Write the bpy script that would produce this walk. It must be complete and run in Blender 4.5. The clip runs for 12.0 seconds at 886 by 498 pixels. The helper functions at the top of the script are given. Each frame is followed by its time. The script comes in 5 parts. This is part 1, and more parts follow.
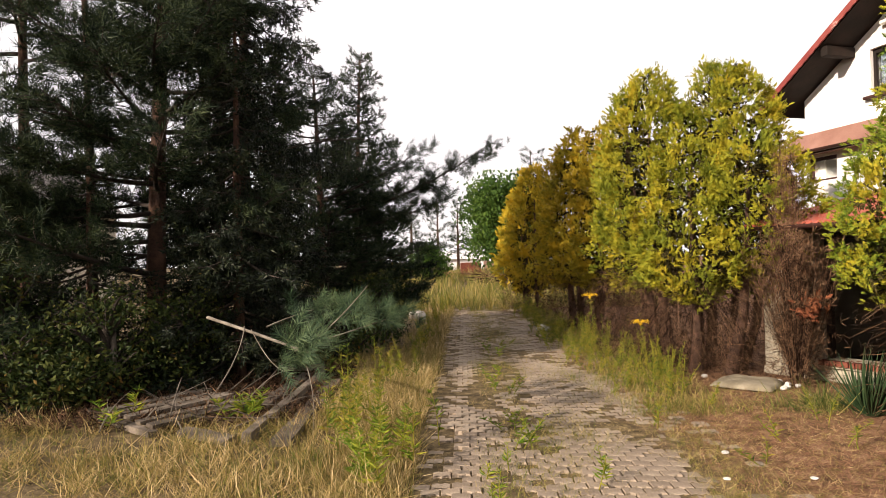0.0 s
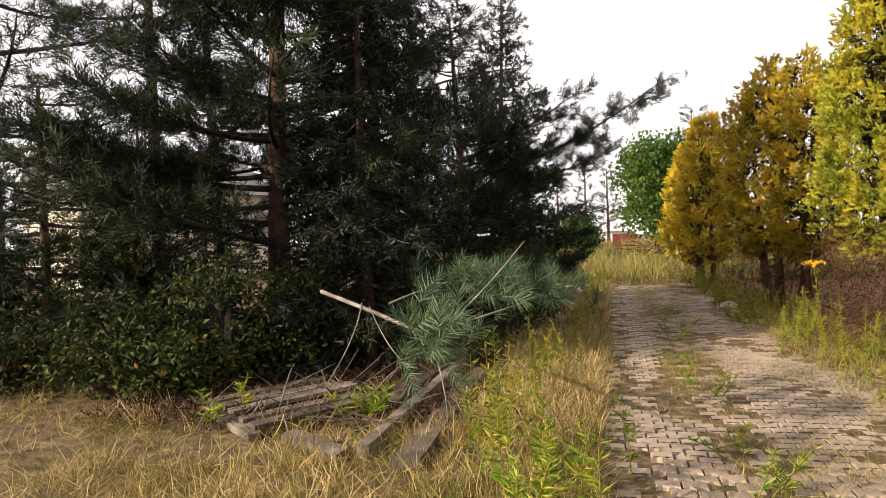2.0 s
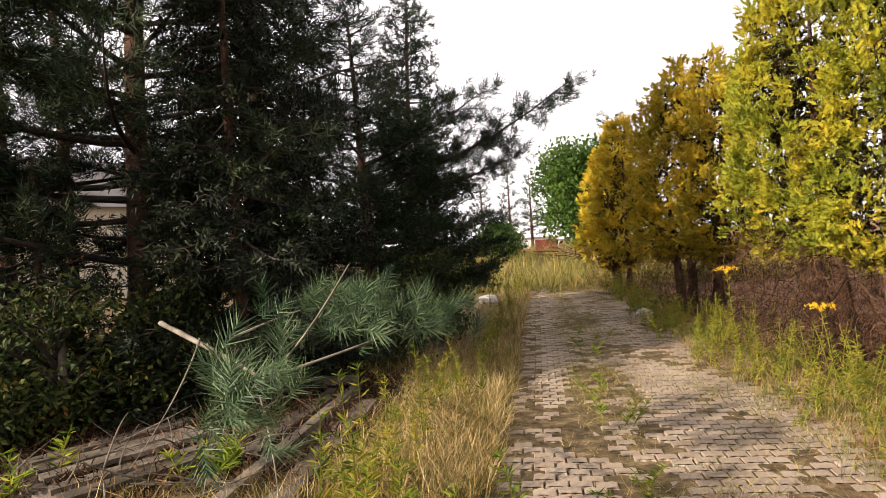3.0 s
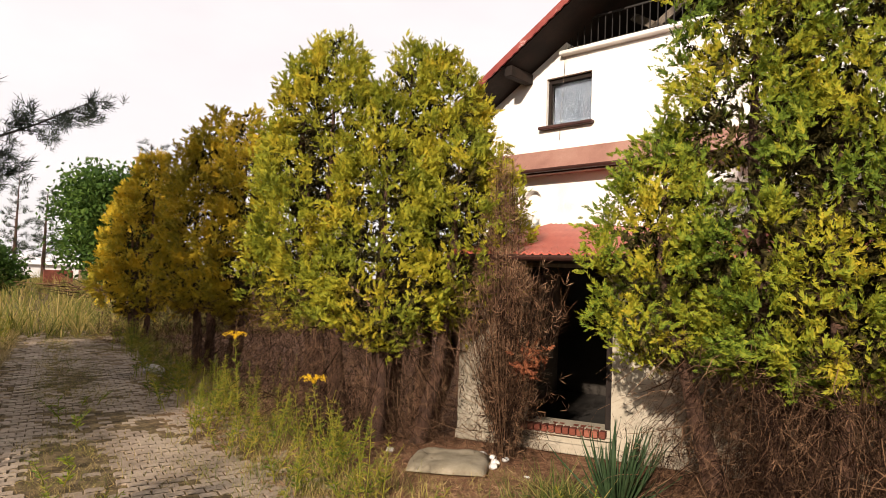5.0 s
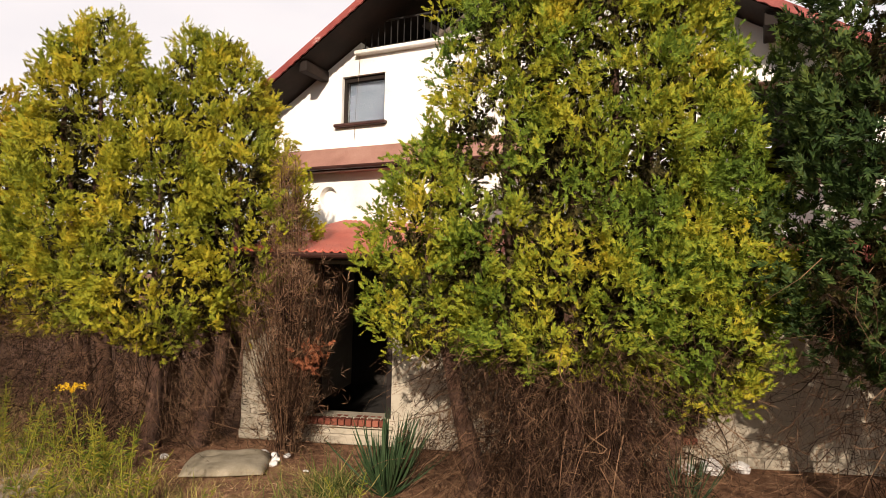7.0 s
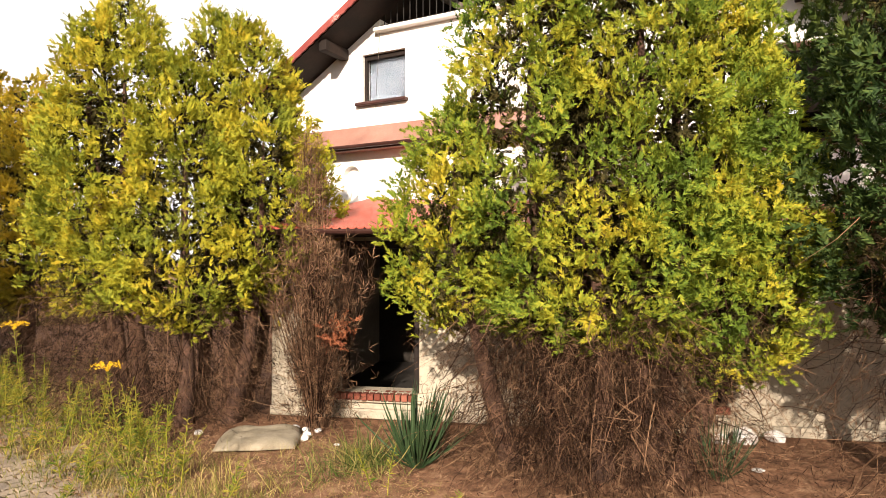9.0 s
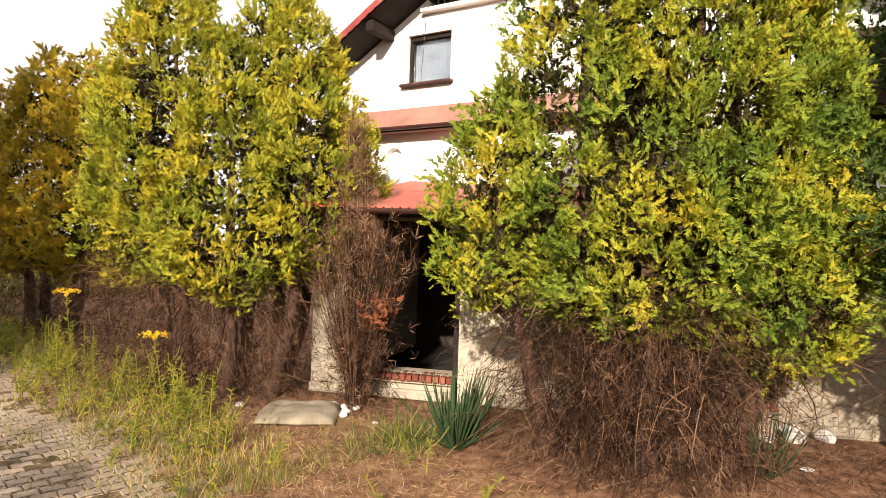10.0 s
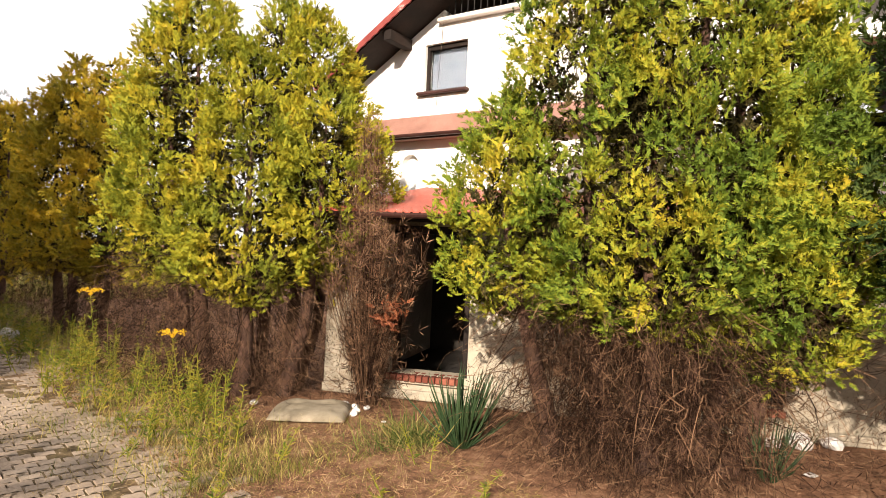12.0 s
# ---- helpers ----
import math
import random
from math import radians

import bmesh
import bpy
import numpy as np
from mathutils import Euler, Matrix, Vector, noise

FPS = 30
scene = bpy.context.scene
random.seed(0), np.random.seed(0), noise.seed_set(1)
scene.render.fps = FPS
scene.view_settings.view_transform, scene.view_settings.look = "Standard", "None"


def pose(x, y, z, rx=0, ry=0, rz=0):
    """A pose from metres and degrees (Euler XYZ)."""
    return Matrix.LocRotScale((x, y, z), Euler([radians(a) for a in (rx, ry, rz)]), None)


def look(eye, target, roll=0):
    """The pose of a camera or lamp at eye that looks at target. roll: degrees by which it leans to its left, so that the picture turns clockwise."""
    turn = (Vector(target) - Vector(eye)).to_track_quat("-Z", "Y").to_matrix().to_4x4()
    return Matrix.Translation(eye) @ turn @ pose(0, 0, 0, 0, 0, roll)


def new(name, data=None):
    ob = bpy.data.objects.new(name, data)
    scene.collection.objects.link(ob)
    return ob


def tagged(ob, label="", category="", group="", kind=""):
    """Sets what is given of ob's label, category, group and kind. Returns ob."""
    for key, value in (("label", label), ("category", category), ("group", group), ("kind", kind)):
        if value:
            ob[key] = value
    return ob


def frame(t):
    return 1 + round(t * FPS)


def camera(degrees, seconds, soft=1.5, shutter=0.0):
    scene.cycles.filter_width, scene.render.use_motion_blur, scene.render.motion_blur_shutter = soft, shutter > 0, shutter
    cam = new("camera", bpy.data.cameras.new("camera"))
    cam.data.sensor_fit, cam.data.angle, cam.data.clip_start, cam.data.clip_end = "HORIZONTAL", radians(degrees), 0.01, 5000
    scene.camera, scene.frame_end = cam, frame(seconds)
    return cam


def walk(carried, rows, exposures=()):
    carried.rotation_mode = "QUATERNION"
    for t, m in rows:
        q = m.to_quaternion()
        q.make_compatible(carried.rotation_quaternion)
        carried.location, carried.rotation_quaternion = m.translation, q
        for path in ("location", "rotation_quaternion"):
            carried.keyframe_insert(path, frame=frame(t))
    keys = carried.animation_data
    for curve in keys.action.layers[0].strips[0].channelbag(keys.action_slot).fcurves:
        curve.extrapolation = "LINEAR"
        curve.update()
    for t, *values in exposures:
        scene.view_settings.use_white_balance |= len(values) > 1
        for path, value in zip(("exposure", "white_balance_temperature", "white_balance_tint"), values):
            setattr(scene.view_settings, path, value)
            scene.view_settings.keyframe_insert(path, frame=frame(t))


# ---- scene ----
cam = camera(69.5, 12.0, soft=0.7)
# seconds, place, yaw, pitch, roll
ROWS = [
    (0.0, 0.000, -0.000, 1.605, -0.01, 1.12, 1.30),
    (0.5, -0.042, 0.100, 1.595, 6.60, -0.91, 1.59),
    (1.0, -0.137, 0.551, 1.544, 12.09, -0.96, 2.97),
    (1.5, -0.263, 1.095, 1.453, 13.21, -1.54, 2.09),
    (2.0, -0.263, 1.722, 1.454, 12.89, -0.68, 2.28),
    (2.5, -0.117, 2.236, 1.453, 11.56, -0.18, 3.35),
    (4.5, 0.188, 3.011, 1.658, -24.20, 1.67, -1.67),
    (5.0, 0.347, 2.965, 1.677, -33.22, 2.87, -2.10),
    (5.5, 0.431, 2.869, 1.699, -41.04, 4.01, -2.26),
    (6.0, 0.467, 2.760, 1.719, -46.05, 4.35, -2.00),
    (6.5, 0.440, 2.652, 1.743, -48.93, 4.11, -1.81),
    (7.0, 0.478, 2.640, 1.723, -49.70, 2.75, -1.35),
    (9.0, 0.510, 2.664, 1.646, -47.42, 1.08, -0.04),
    (9.5, 0.496, 2.712, 1.618, -45.80, 0.94, -1.21),
    (10.0, 0.486, 2.766, 1.592, -44.39, -0.09, -2.00),
    (10.5, 0.469, 2.773, 1.580, -42.81, 0.30, -1.87),
    (11.0, 0.470, 2.790, 1.565, -41.70, 0.64, -1.96),
    (11.5, 0.481, 2.728, 1.556, -41.13, 0.71, -2.17),
    (12.0, 0.485, 2.586, 1.558, -42.38, 0.54, -2.53),
]
walk(cam, [(t, pose(x, y, z, 90 + pitch, roll, yaw)) for t, x, y, z, yaw, pitch, roll in ROWS],
     [(t, s, 7100, 17) for t, s in ((0.0, 0.72), (2.5, 0.98), (4.5, 0.64), (5.5, 0.42), (7.0, 0.42), (9.0, 1.12), (12.0, 1.04))])

# ---- light ----
SUN_DIR = Vector((-0.72, -0.52, 0.38)).normalized()   # towards the sun
world = bpy.data.worlds.new("sky")
scene.world = world
world.use_nodes = True
wn, wl = world.node_tree.nodes, world.node_tree.links
wn.clear()
w_out = wn.new("ShaderNodeOutputWorld")
w_bg = wn.new("ShaderNodeBackground")
w_sky = wn.new("ShaderNodeTexSky")
w_sky.sky_type = "NISHITA"
w_sky.sun_disc = False
w_sky.sun_elevation = math.asin(SUN_DIR.z)
w_sky.sun_rotation = math.atan2(SUN_DIR.x, SUN_DIR.y)
w_sky.air_density, w_sky.dust_density = 1.0, 2.5
# thin high cloud over the blue
w_co = wn.new("ShaderNodeTexCoord")
w_map = wn.new("ShaderNodeMapping")
w_map.inputs["Scale"].default_value = (1.2, 1.2, 3.0)
w_noise = wn.new("ShaderNodeTexNoise")
w_noise.inputs["Scale"].default_value = 1.6
w_noise.inputs["Detail"].default_value = 5.0
w_ramp = wn.new("ShaderNodeValToRGB")
w_ramp.color_ramp.elements[0].position, w_ramp.color_ramp.elements[0].color = 0.36, (0.82, 0.82, 0.82, 1)
w_ramp.color_ramp.elements[1].position, w_ramp.color_ramp.elements[1].color = 0.56, (0.97, 0.97, 0.97, 1)
w_mix = wn.new("ShaderNodeMix")
w_mix.data_type = "RGBA"
w_mix.inputs["B"].default_value = (7.2, 7.3, 7.6, 1)
w_bg.inputs["Strength"].default_value = 0.1
wl.new(w_co.outputs["Generated"], w_map.inputs["Vector"])
wl.new(w_map.outputs["Vector"], w_noise.inputs["Vector"])
wl.new(w_noise.outputs["Fac"], w_ramp.inputs["Fac"])
wl.new(w_ramp.outputs["Color"], w_mix.inputs["Factor"])
wl.new(w_sky.outputs["Color"], w_mix.inputs["A"])
wl.new(w_mix.outputs["Result"], w_bg.inputs["Color"])
wl.new(w_bg.outputs["Background"], w_out.inputs["Surface"])
sun_data = bpy.data.lights.new("sun", "SUN")
sun_data.energy, sun_data.angle, sun_data.color = 5.0, radians(0.8), (1.0, 0.92, 0.80)
sun = new("sun", sun_data)
sun.matrix_world = look((0, 0, 30), Vector((0, 0, 30)) - SUN_DIR)

# ---- materials ----
def material(name):
    m = bpy.data.materials.new(name)
    m.use_nodes = True
    nt = m.node_tree
    return m, nt.nodes, nt.links, nt.nodes["Principled BSDF"]


def ramp(nodes, stops):
    r = nodes.new("ShaderNodeValToRGB")
    e = r.color_ramp.elements
    while len(e) < len(stops):
        e.new(0.5)
    for el, (p, c) in zip(e, stops):
        el.position, el.color = p, (*c, 1)
    return r


def noise_tex(nodes, links, scale, detail=4.0, rough=0.6, vector=None):
    n = nodes.new("ShaderNodeTexNoise")
    n.inputs["Scale"].default_value, n.inputs["Detail"].default_value = scale, detail
    n.inputs["Roughness"].default_value = rough
    if vector is not None:
        links.new(vector, n.inputs["Vector"])
    return n


def mix(nodes, links, fac, a, b, mode="MIX"):
    m = nodes.new("ShaderNodeMix")
    m.data_type, m.blend_type = "RGBA", mode
    for socket, v in (("Factor", fac), ("A", a), ("B", b)):
        if isinstance(v, (int, float)):
            m.inputs[socket].default_value = v
        elif isinstance(v, tuple):
            m.inputs[socket].default_value = (*v, 1)
        else:
            links.new(v, m.inputs[socket])
    return m.outputs["Result"]


def bump(nodes, links, bsdf, height, strength=0.4, distance=0.01):
    b = nodes.new("ShaderNodeBump")
    b.inputs["Strength"].default_value, b.inputs["Distance"].default_value = strength, distance
    links.new(height, b.inputs["Height"])
    links.new(b.outputs["Normal"], bsdf.inputs["Normal"])


def rough_surface(name, stops, scale, fine, rough=0.9, strength=0.5, distance=0.01, metal=0.0, random_tint=0.0):
    """A surface with patches (scale) and grain (fine), coloured by its stops."""
    m, n, l, b = material(name)
    co = n.new("ShaderNodeTexCoord").outputs["Object"]
    big, small = noise_tex(n, l, scale, 5, 0.6, co), noise_tex(n, l, fine, 4, 0.7, co)
    add = n.new("ShaderNodeMath")
    add.operation = "MULTIPLY_ADD"
    add.inputs[1].default_value = 0.45
    l.new(small.outputs["Fac"], add.inputs[0])
    l.new(big.outputs["Fac"], add.inputs[2])
    sub = n.new("ShaderNodeMath")
    sub.operation = "SUBTRACT"
    sub.inputs[1].default_value = 0.225
    l.new(add.outputs[0], sub.inputs[0])
    val = sub.outputs[0]
    if random_tint:
        info = n.new("ShaderNodeObjectInfo")
        t = n.new("ShaderNodeMath")
        t.operation = "MULTIPLY_ADD"
        t.inputs[1].default_value = random_tint
        l.new(info.outputs["Random"], t.inputs[0])
        l.new(val, t.inputs[2])
        s2 = n.new("ShaderNodeMath")
        s2.operation = "SUBTRACT"
        s2.inputs[1].default_value = random_tint / 2
        l.new(t.outputs[0], s2.inputs[0])
        val = s2.outputs[0]
    r = ramp(n, stops)
    l.new(val, r.inputs["Fac"])
    l.new(r.outputs["Color"], b.inputs["Base Color"])
    b.inputs["Roughness"].default_value, b.inputs["Metallic"].default_value = rough, metal
    b.inputs["Specular IOR Level"].default_value = 0.25
    bump(n, l, b, small.outputs["Fac"], strength, distance)
    return m


def foliage(name, stops, patch=1.2, through_light=0.3, rough=0.6, spec=0.2, island=0.5):
    """Leaves: colour by leaf and by patch of the crown, some light shining through."""
    m, n, l, b = material(name)
    co = n.new("ShaderNodeTexCoord").outputs["Object"]
    big = noise_tex(n, l, patch, 3, 0.6, co)
    geo = n.new("ShaderNodeNewGeometry")
    mul = n.new("ShaderNodeMath")
    mul.operation = "MULTIPLY_ADD"
    mul.inputs[1].default_value = island
    l.new(geo.outputs["Random Per Island"], mul.inputs[0])
    l.new(big.outputs["Fac"], mul.inputs[2])
    sub = n.new("ShaderNodeMath")
    sub.operation = "SUBTRACT"
    sub.inputs[1].default_value = island / 2
    l.new(mul.outputs[0], sub.inputs[0])
    r = ramp(n, stops)
    l.new(sub.outputs[0], r.inputs["Fac"])
    l.new(r.outputs["Color"], b.inputs["Base Color"])
    b.inputs["Roughness"].default_value = rough
    b.inputs["Specular IOR Level"].default_value = spec * 0.6
    tr = n.new("ShaderNodeBsdfTranslucent")
    l.new(r.outputs["Color"], tr.inputs["Color"])
    ms = n.new("ShaderNodeMixShader")
    ms.inputs[0].default_value = through_light
    l.new(b.outputs[0], ms.inputs[1])
    l.new(tr.outputs[0], ms.inputs[2])
    l.new(ms.outputs[0], n["Material Output"].inputs["Surface"])
    return m


def ground_material():
    m, n, l, b = material("dry_earth")
    co = n.new("ShaderNodeTexCoord").outputs["Object"]
    big = noise_tex(n, l, 0.5, 5, 0.65, co)
    mid = noise_tex(n, l, 6.0, 6, 0.7, co)
    fine = noise_tex(n, l, 55.0, 4, 0.7, co)
    straw = ramp(n, [(0.3, (0.028, 0.021, 0.012)), (0.5, (0.11, 0.08, 0.043)), (0.68, (0.24, 0.175, 0.095))])
    l.new(mid.outputs["Fac"], straw.inputs["Fac"])
    litter = ramp(n, [(0.3, (0.055, 0.031, 0.019)), (0.5, (0.19, 0.098, 0.057)), (0.7, (0.33, 0.20, 0.12))])
    l.new(mid.outputs["Fac"], litter.inputs["Fac"])
    # red-brown needle litter lies along the hedge, x over about 2 m
    sep = n.new("ShaderNodeSeparateXYZ")
    l.new(co, sep.inputs[0])
    e = n.new("ShaderNodeMath")
    e.operation = "MULTIPLY_ADD"
    e.inputs[1].default_value = 1.6
    l.new(big.outputs["Fac"], e.inputs[0])
    l.new(sep.outputs["X"], e.inputs[2])
    edge = n.new("ShaderNodeMapRange")
    edge.inputs["From Min"].default_value, edge.inputs["From Max"].default_value = 2.4, 3.6
    l.new(e.outputs[0], edge.inputs["Value"])
    col = mix(n, l, edge.outputs["Result"], straw.outputs["Color"], litter.outputs["Color"])
    fr = ramp(n, [(0.3, (0.55, 0.55, 0.55)), (0.7, (1.25, 1.25, 1.25))])
    l.new(fine.outputs["Fac"], fr.inputs["Fac"])
    col = mix(n, l, 0.8, col, fr.outputs["Color"], "MULTIPLY")
    l.new(col, b.inputs["Base Color"])
    b.inputs["Roughness"].default_value = 0.95
    b.inputs["Specular IOR Level"].default_value = 0.1
    bump(n, l, b, mid.outputs["Fac"], 0.7, 0.04)
    return m


M_GROUND = ground_material()
M_PAVER = rough_surface("concrete_paver", [(0.25, (0.11, 0.085, 0.062)), (0.5, (0.245, 0.19, 0.14)), (0.75, (0.37, 0.30, 0.225))], 1.5, 60, 0.92, 0.6, 0.006, random_tint=0.15)
M_WALL = rough_surface("white_render", [(0.2, (0.44, 0.405, 0.334)), (0.4, (0.669, 0.651, 0.607)), (0.7, (0.739, 0.73, 0.704))], 0.8, 70, 0.9, 0.25, 0.004)
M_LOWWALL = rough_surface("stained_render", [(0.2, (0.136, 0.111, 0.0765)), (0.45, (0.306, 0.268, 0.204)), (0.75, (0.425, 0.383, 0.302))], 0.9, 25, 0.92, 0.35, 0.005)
M_ROOF = rough_surface("red_sheet_metal", [(0.2, (0.24, 0.045, 0.028)), (0.5, (0.36, 0.072, 0.045)), (0.8, (0.44, 0.14, 0.10))], 1.5, 45, 0.42, 0.12, 0.003)
M_VERGE = rough_surface("flaking_red_paint", [(0.33, (0.17, 0.030, 0.026)), (0.60, (0.25, 0.060, 0.048)), (0.70, (0.46, 0.36, 0.33))], 3.0, 40, 0.6, 0.3, 0.003)
# dark wood, taken further to near black for the shade beneath the eaves
M_DARKWOOD = rough_surface("shade_darkened_wood", [(0.25, (0.006, 0.004, 0.0034)), (0.5, (0.014, 0.009, 0.0065)), (0.8, (0.030, 0.018, 0.0125))], 2.0, 35, 0.8, 0.4, 0.004)
M_GUTTER = rough_surface("brown_gutter", [(0.25, (0.022, 0.010, 0.008)), (0.55, (0.048, 0.020, 0.016)), (0.8, (0.09, 0.045, 0.036))], 2.0, 40, 0.45, 0.15, 0.003)
M_SKIRT = rough_surface("faded_red_tin", [(0.25, (0.17, 0.08, 0.06)), (0.5, (0.25, 0.13, 0.10)), (0.8, (0.32, 0.19, 0.15))], 1.6, 45, 0.5, 0.15, 0.003)
M_IRON = rough_surface("black_iron", [(0.3, (0.016, 0.016, 0.0176)), (0.7, (0.048, 0.044, 0.04))], 4.0, 60, 0.55, 0.2, 0.002, metal=0.5)
M_BRICK = rough_surface("red_brick", [(0.25, (0.075, 0.022, 0.014)), (0.55, (0.15, 0.042, 0.026)), (0.8, (0.24, 0.085, 0.055))], 6.0, 80, 0.9, 0.5, 0.004, random_tint=0.4)
# near-black plaster: the shade of rooms and loggia is in the colour
M_INSIDE = rough_surface("shade_dark_plaster", [(0.3, (0.012, 0.011, 0.010)), (0.7, (0.040, 0.034, 0.028))], 1.0, 40, 0.95, 0.3, 0.004)
M_BARK = rough_surface("pine_bark", [(0.25, (0.028, 0.0176, 0.0144)), (0.5, (0.08, 0.044, 0.0304)), (0.8, (0.168, 0.088, 0.056))], 5.0, 45, 0.95, 1.0, 0.02)
M_GREYBARK = rough_surface("grey_twig", [(0.25, (0.04, 0.0336, 0.0288)), (0.5, (0.112, 0.092, 0.072)), (0.8, (0.24, 0.208, 0.168))], 6.0, 60, 0.9, 0.6, 0.006)
M_LIMB = rough_surface("dark_limb_bark", [(0.25, (0.0144, 0.0112, 0.0096)), (0.5, (0.036, 0.0272, 0.0224)), (0.8, (0.08, 0.064, 0.052))], 6.0, 60, 0.9, 0.6, 0.006)
M_PALEBRANCH = rough_surface("bleached_branch", [(0.25, (0.064, 0.0528, 0.04)), (0.5, (0.16, 0.136, 0.108)), (0.8, (0.288, 0.256, 0.208))], 6.0, 60, 0.85, 0.5, 0.004)
M_BROWNTWIG = foliage("dead_brown_twigs", [(0.22, (0.010, 0.005, 0.003)), (0.5, (0.038, 0.020, 0.012)), (0.85, (0.18, 0.105, 0.06))], 1.0, 0.05, 0.9, 0.1, 0.8)
M_PLANK = rough_surface("weathered_plank", [(0.25, (0.028, 0.021, 0.015)), (0.5, (0.10, 0.08, 0.06)), (0.8, (0.26, 0.215, 0.17))], 3.0, 50, 0.9, 0.6, 0.006, random_tint=0.2)
M_CUSHION = rough_surface("grimy_cloth", [(0.25, (0.117, 0.0945, 0.063)), (0.5, (0.211, 0.18, 0.126)), (0.8, (0.324, 0.279, 0.207))], 5.0, 140, 0.95, 0.5, 0.006)
M_STONE = rough_surface("pale_stone", [(0.25, (0.221, 0.204, 0.17)), (0.5, (0.374, 0.348, 0.306)), (0.8, (0.51, 0.484, 0.442))], 5.0, 60, 0.9, 0.6, 0.01)
M_LITTER = rough_surface("white_scrap", [(0.25, (0.425, 0.408, 0.383)), (0.7, (0.697, 0.689, 0.663))], 8.0, 80, 0.7, 0.3, 0.003)
M_FARWALL = rough_surface("beige_house_render", [(0.25, (0.36, 0.304, 0.224)), (0.7, (0.528, 0.464, 0.368))], 0.6, 20, 0.9, 0.2, 0.01)
M_FARROOF = rough_surface("grey_roof_sheet", [(0.25, (0.08, 0.072, 0.068)), (0.7, (0.176, 0.16, 0.152))], 0.6, 10, 0.8, 0.2, 0.01)
M_FARWHITE = rough_surface("white_shed_sheet", [(0.25, (0.56, 0.56, 0.56)), (0.7, (0.672, 0.672, 0.664))], 0.6, 10, 0.6, 0.1, 0.01)

M_THUJA = foliage("golden_thuja", [(0.22, (0.07, 0.095, 0.013)), (0.42, (0.19, 0.215, 0.022)), (0.56, (0.33, 0.305, 0.026)), (0.74, (0.45, 0.33, 0.03))], 2.4, 0.25, island=0.16)
M_THUJA_GOLD = foliage("gold_tipped_thuja", [(0.20, (0.13, 0.12, 0.018)), (0.40, (0.31, 0.255, 0.024)), (0.58, (0.47, 0.33, 0.026)), (0.75, (0.58, 0.37, 0.028))], 2.2, 0.25, island=0.16)
M_THUJA_GREEN = foliage("green_thuja", [(0.24, (0.045, 0.085, 0.014)), (0.43, (0.125, 0.185, 0.022)), (0.57, (0.26, 0.275, 0.026)), (0.74, (0.43, 0.335, 0.03))], 2.0, 0.25, island=0.16)
# olive-brown inner sprays, darkened so gaps between clumps look shaded
M_INNER = foliage("shade_dark_inner_sprays", [(0.25, (0.018, 0.016, 0.006)), (0.5, (0.040, 0.036, 0.012)), (0.8, (0.085, 0.065, 0.022))], 2.0, 0.1, 0.8, 0.1)
M_THUJA_DARK = foliage("dark_thuja", [(0.25, (0.014, 0.032, 0.010)), (0.5, (0.036, 0.066, 0.016)), (0.8, (0.10, 0.13, 0.028))], 1.0, 0.15, island=0.3)
# near-black needle colours hold the group's shade; the paler stop marks sunlit tufts
M_PINE = foliage("shade_dark_pine_needles", [(0.25, (0.005, 0.011, 0.006)), (0.5, (0.014, 0.026, 0.012)), (0.8, (0.060, 0.080, 0.034))], 1.4, 0.06, 0.6, 0.2)
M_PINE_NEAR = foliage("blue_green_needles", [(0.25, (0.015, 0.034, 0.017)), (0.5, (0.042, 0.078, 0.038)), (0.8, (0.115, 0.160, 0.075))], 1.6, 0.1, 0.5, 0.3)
# spruce green also taken down towards black to carry shade
M_SPRUCE = foliage("shade_dark_spruce_needles", [(0.25, (0.0042, 0.007, 0.0042)), (0.5, (0.0091, 0.0154, 0.0077)), (0.8, (0.0315, 0.0385, 0.0154))], 1.2, 0.03, 0.55, 0.25)
M_SHRUB = foliage("shrub_leaves", [(0.22, (0.0118, 0.0222, 0.0074)), (0.50, (0.0333, 0.0518, 0.0126)), (0.75, (0.0814, 0.0888, 0.0207)), (0.92, (0.222, 0.0888, 0.0222))], 1.6, 0.18, island=0.5)
M_MAPLE = foliage("fresh_green_leaves", [(0.25, (0.0279, 0.062, 0.0136)), (0.5, (0.0558, 0.112, 0.0198)), (0.8, (0.0992, 0.161, 0.0279))], 0.5, 0.35)
M_WEED = foliage("goldenrod_leaves", [(0.22, (0.0518, 0.0925, 0.0133)), (0.45, (0.163, 0.185, 0.0222)), (0.65, (0.296, 0.252, 0.0333)), (0.85, (0.37, 0.244, 0.0518))], 1.8, 0.3)
M_WEED_GREEN = foliage("lush_weed_leaves", [(0.25, (0.074, 0.141, 0.0148)), (0.5, (0.17, 0.237, 0.0237)), (0.8, (0.326, 0.311, 0.037))], 2.5, 0.3)
M_YUCCA = foliage("yucca_blades", [(0.25, (0.008, 0.020, 0.009)), (0.5, (0.022, 0.045, 0.018)), (0.8, (0.075, 0.10, 0.04))], 2.0, 0.06, 0.5, 0.25)
M_FLOWER = foliage("yellow_florets", [(0.3, (0.6, 0.36, 0.012)), (0.7, (0.8, 0.52, 0.03))], 6.0, 0.25)
M_GRASS = foliage("dry_grass", [(0.20, (0.0765, 0.0808, 0.0187)), (0.40, (0.212, 0.157, 0.051)), (0.58, (0.365, 0.255, 0.102)), (0.80, (0.595, 0.451, 0.238))], 1.4, 0.2, island=0.6)
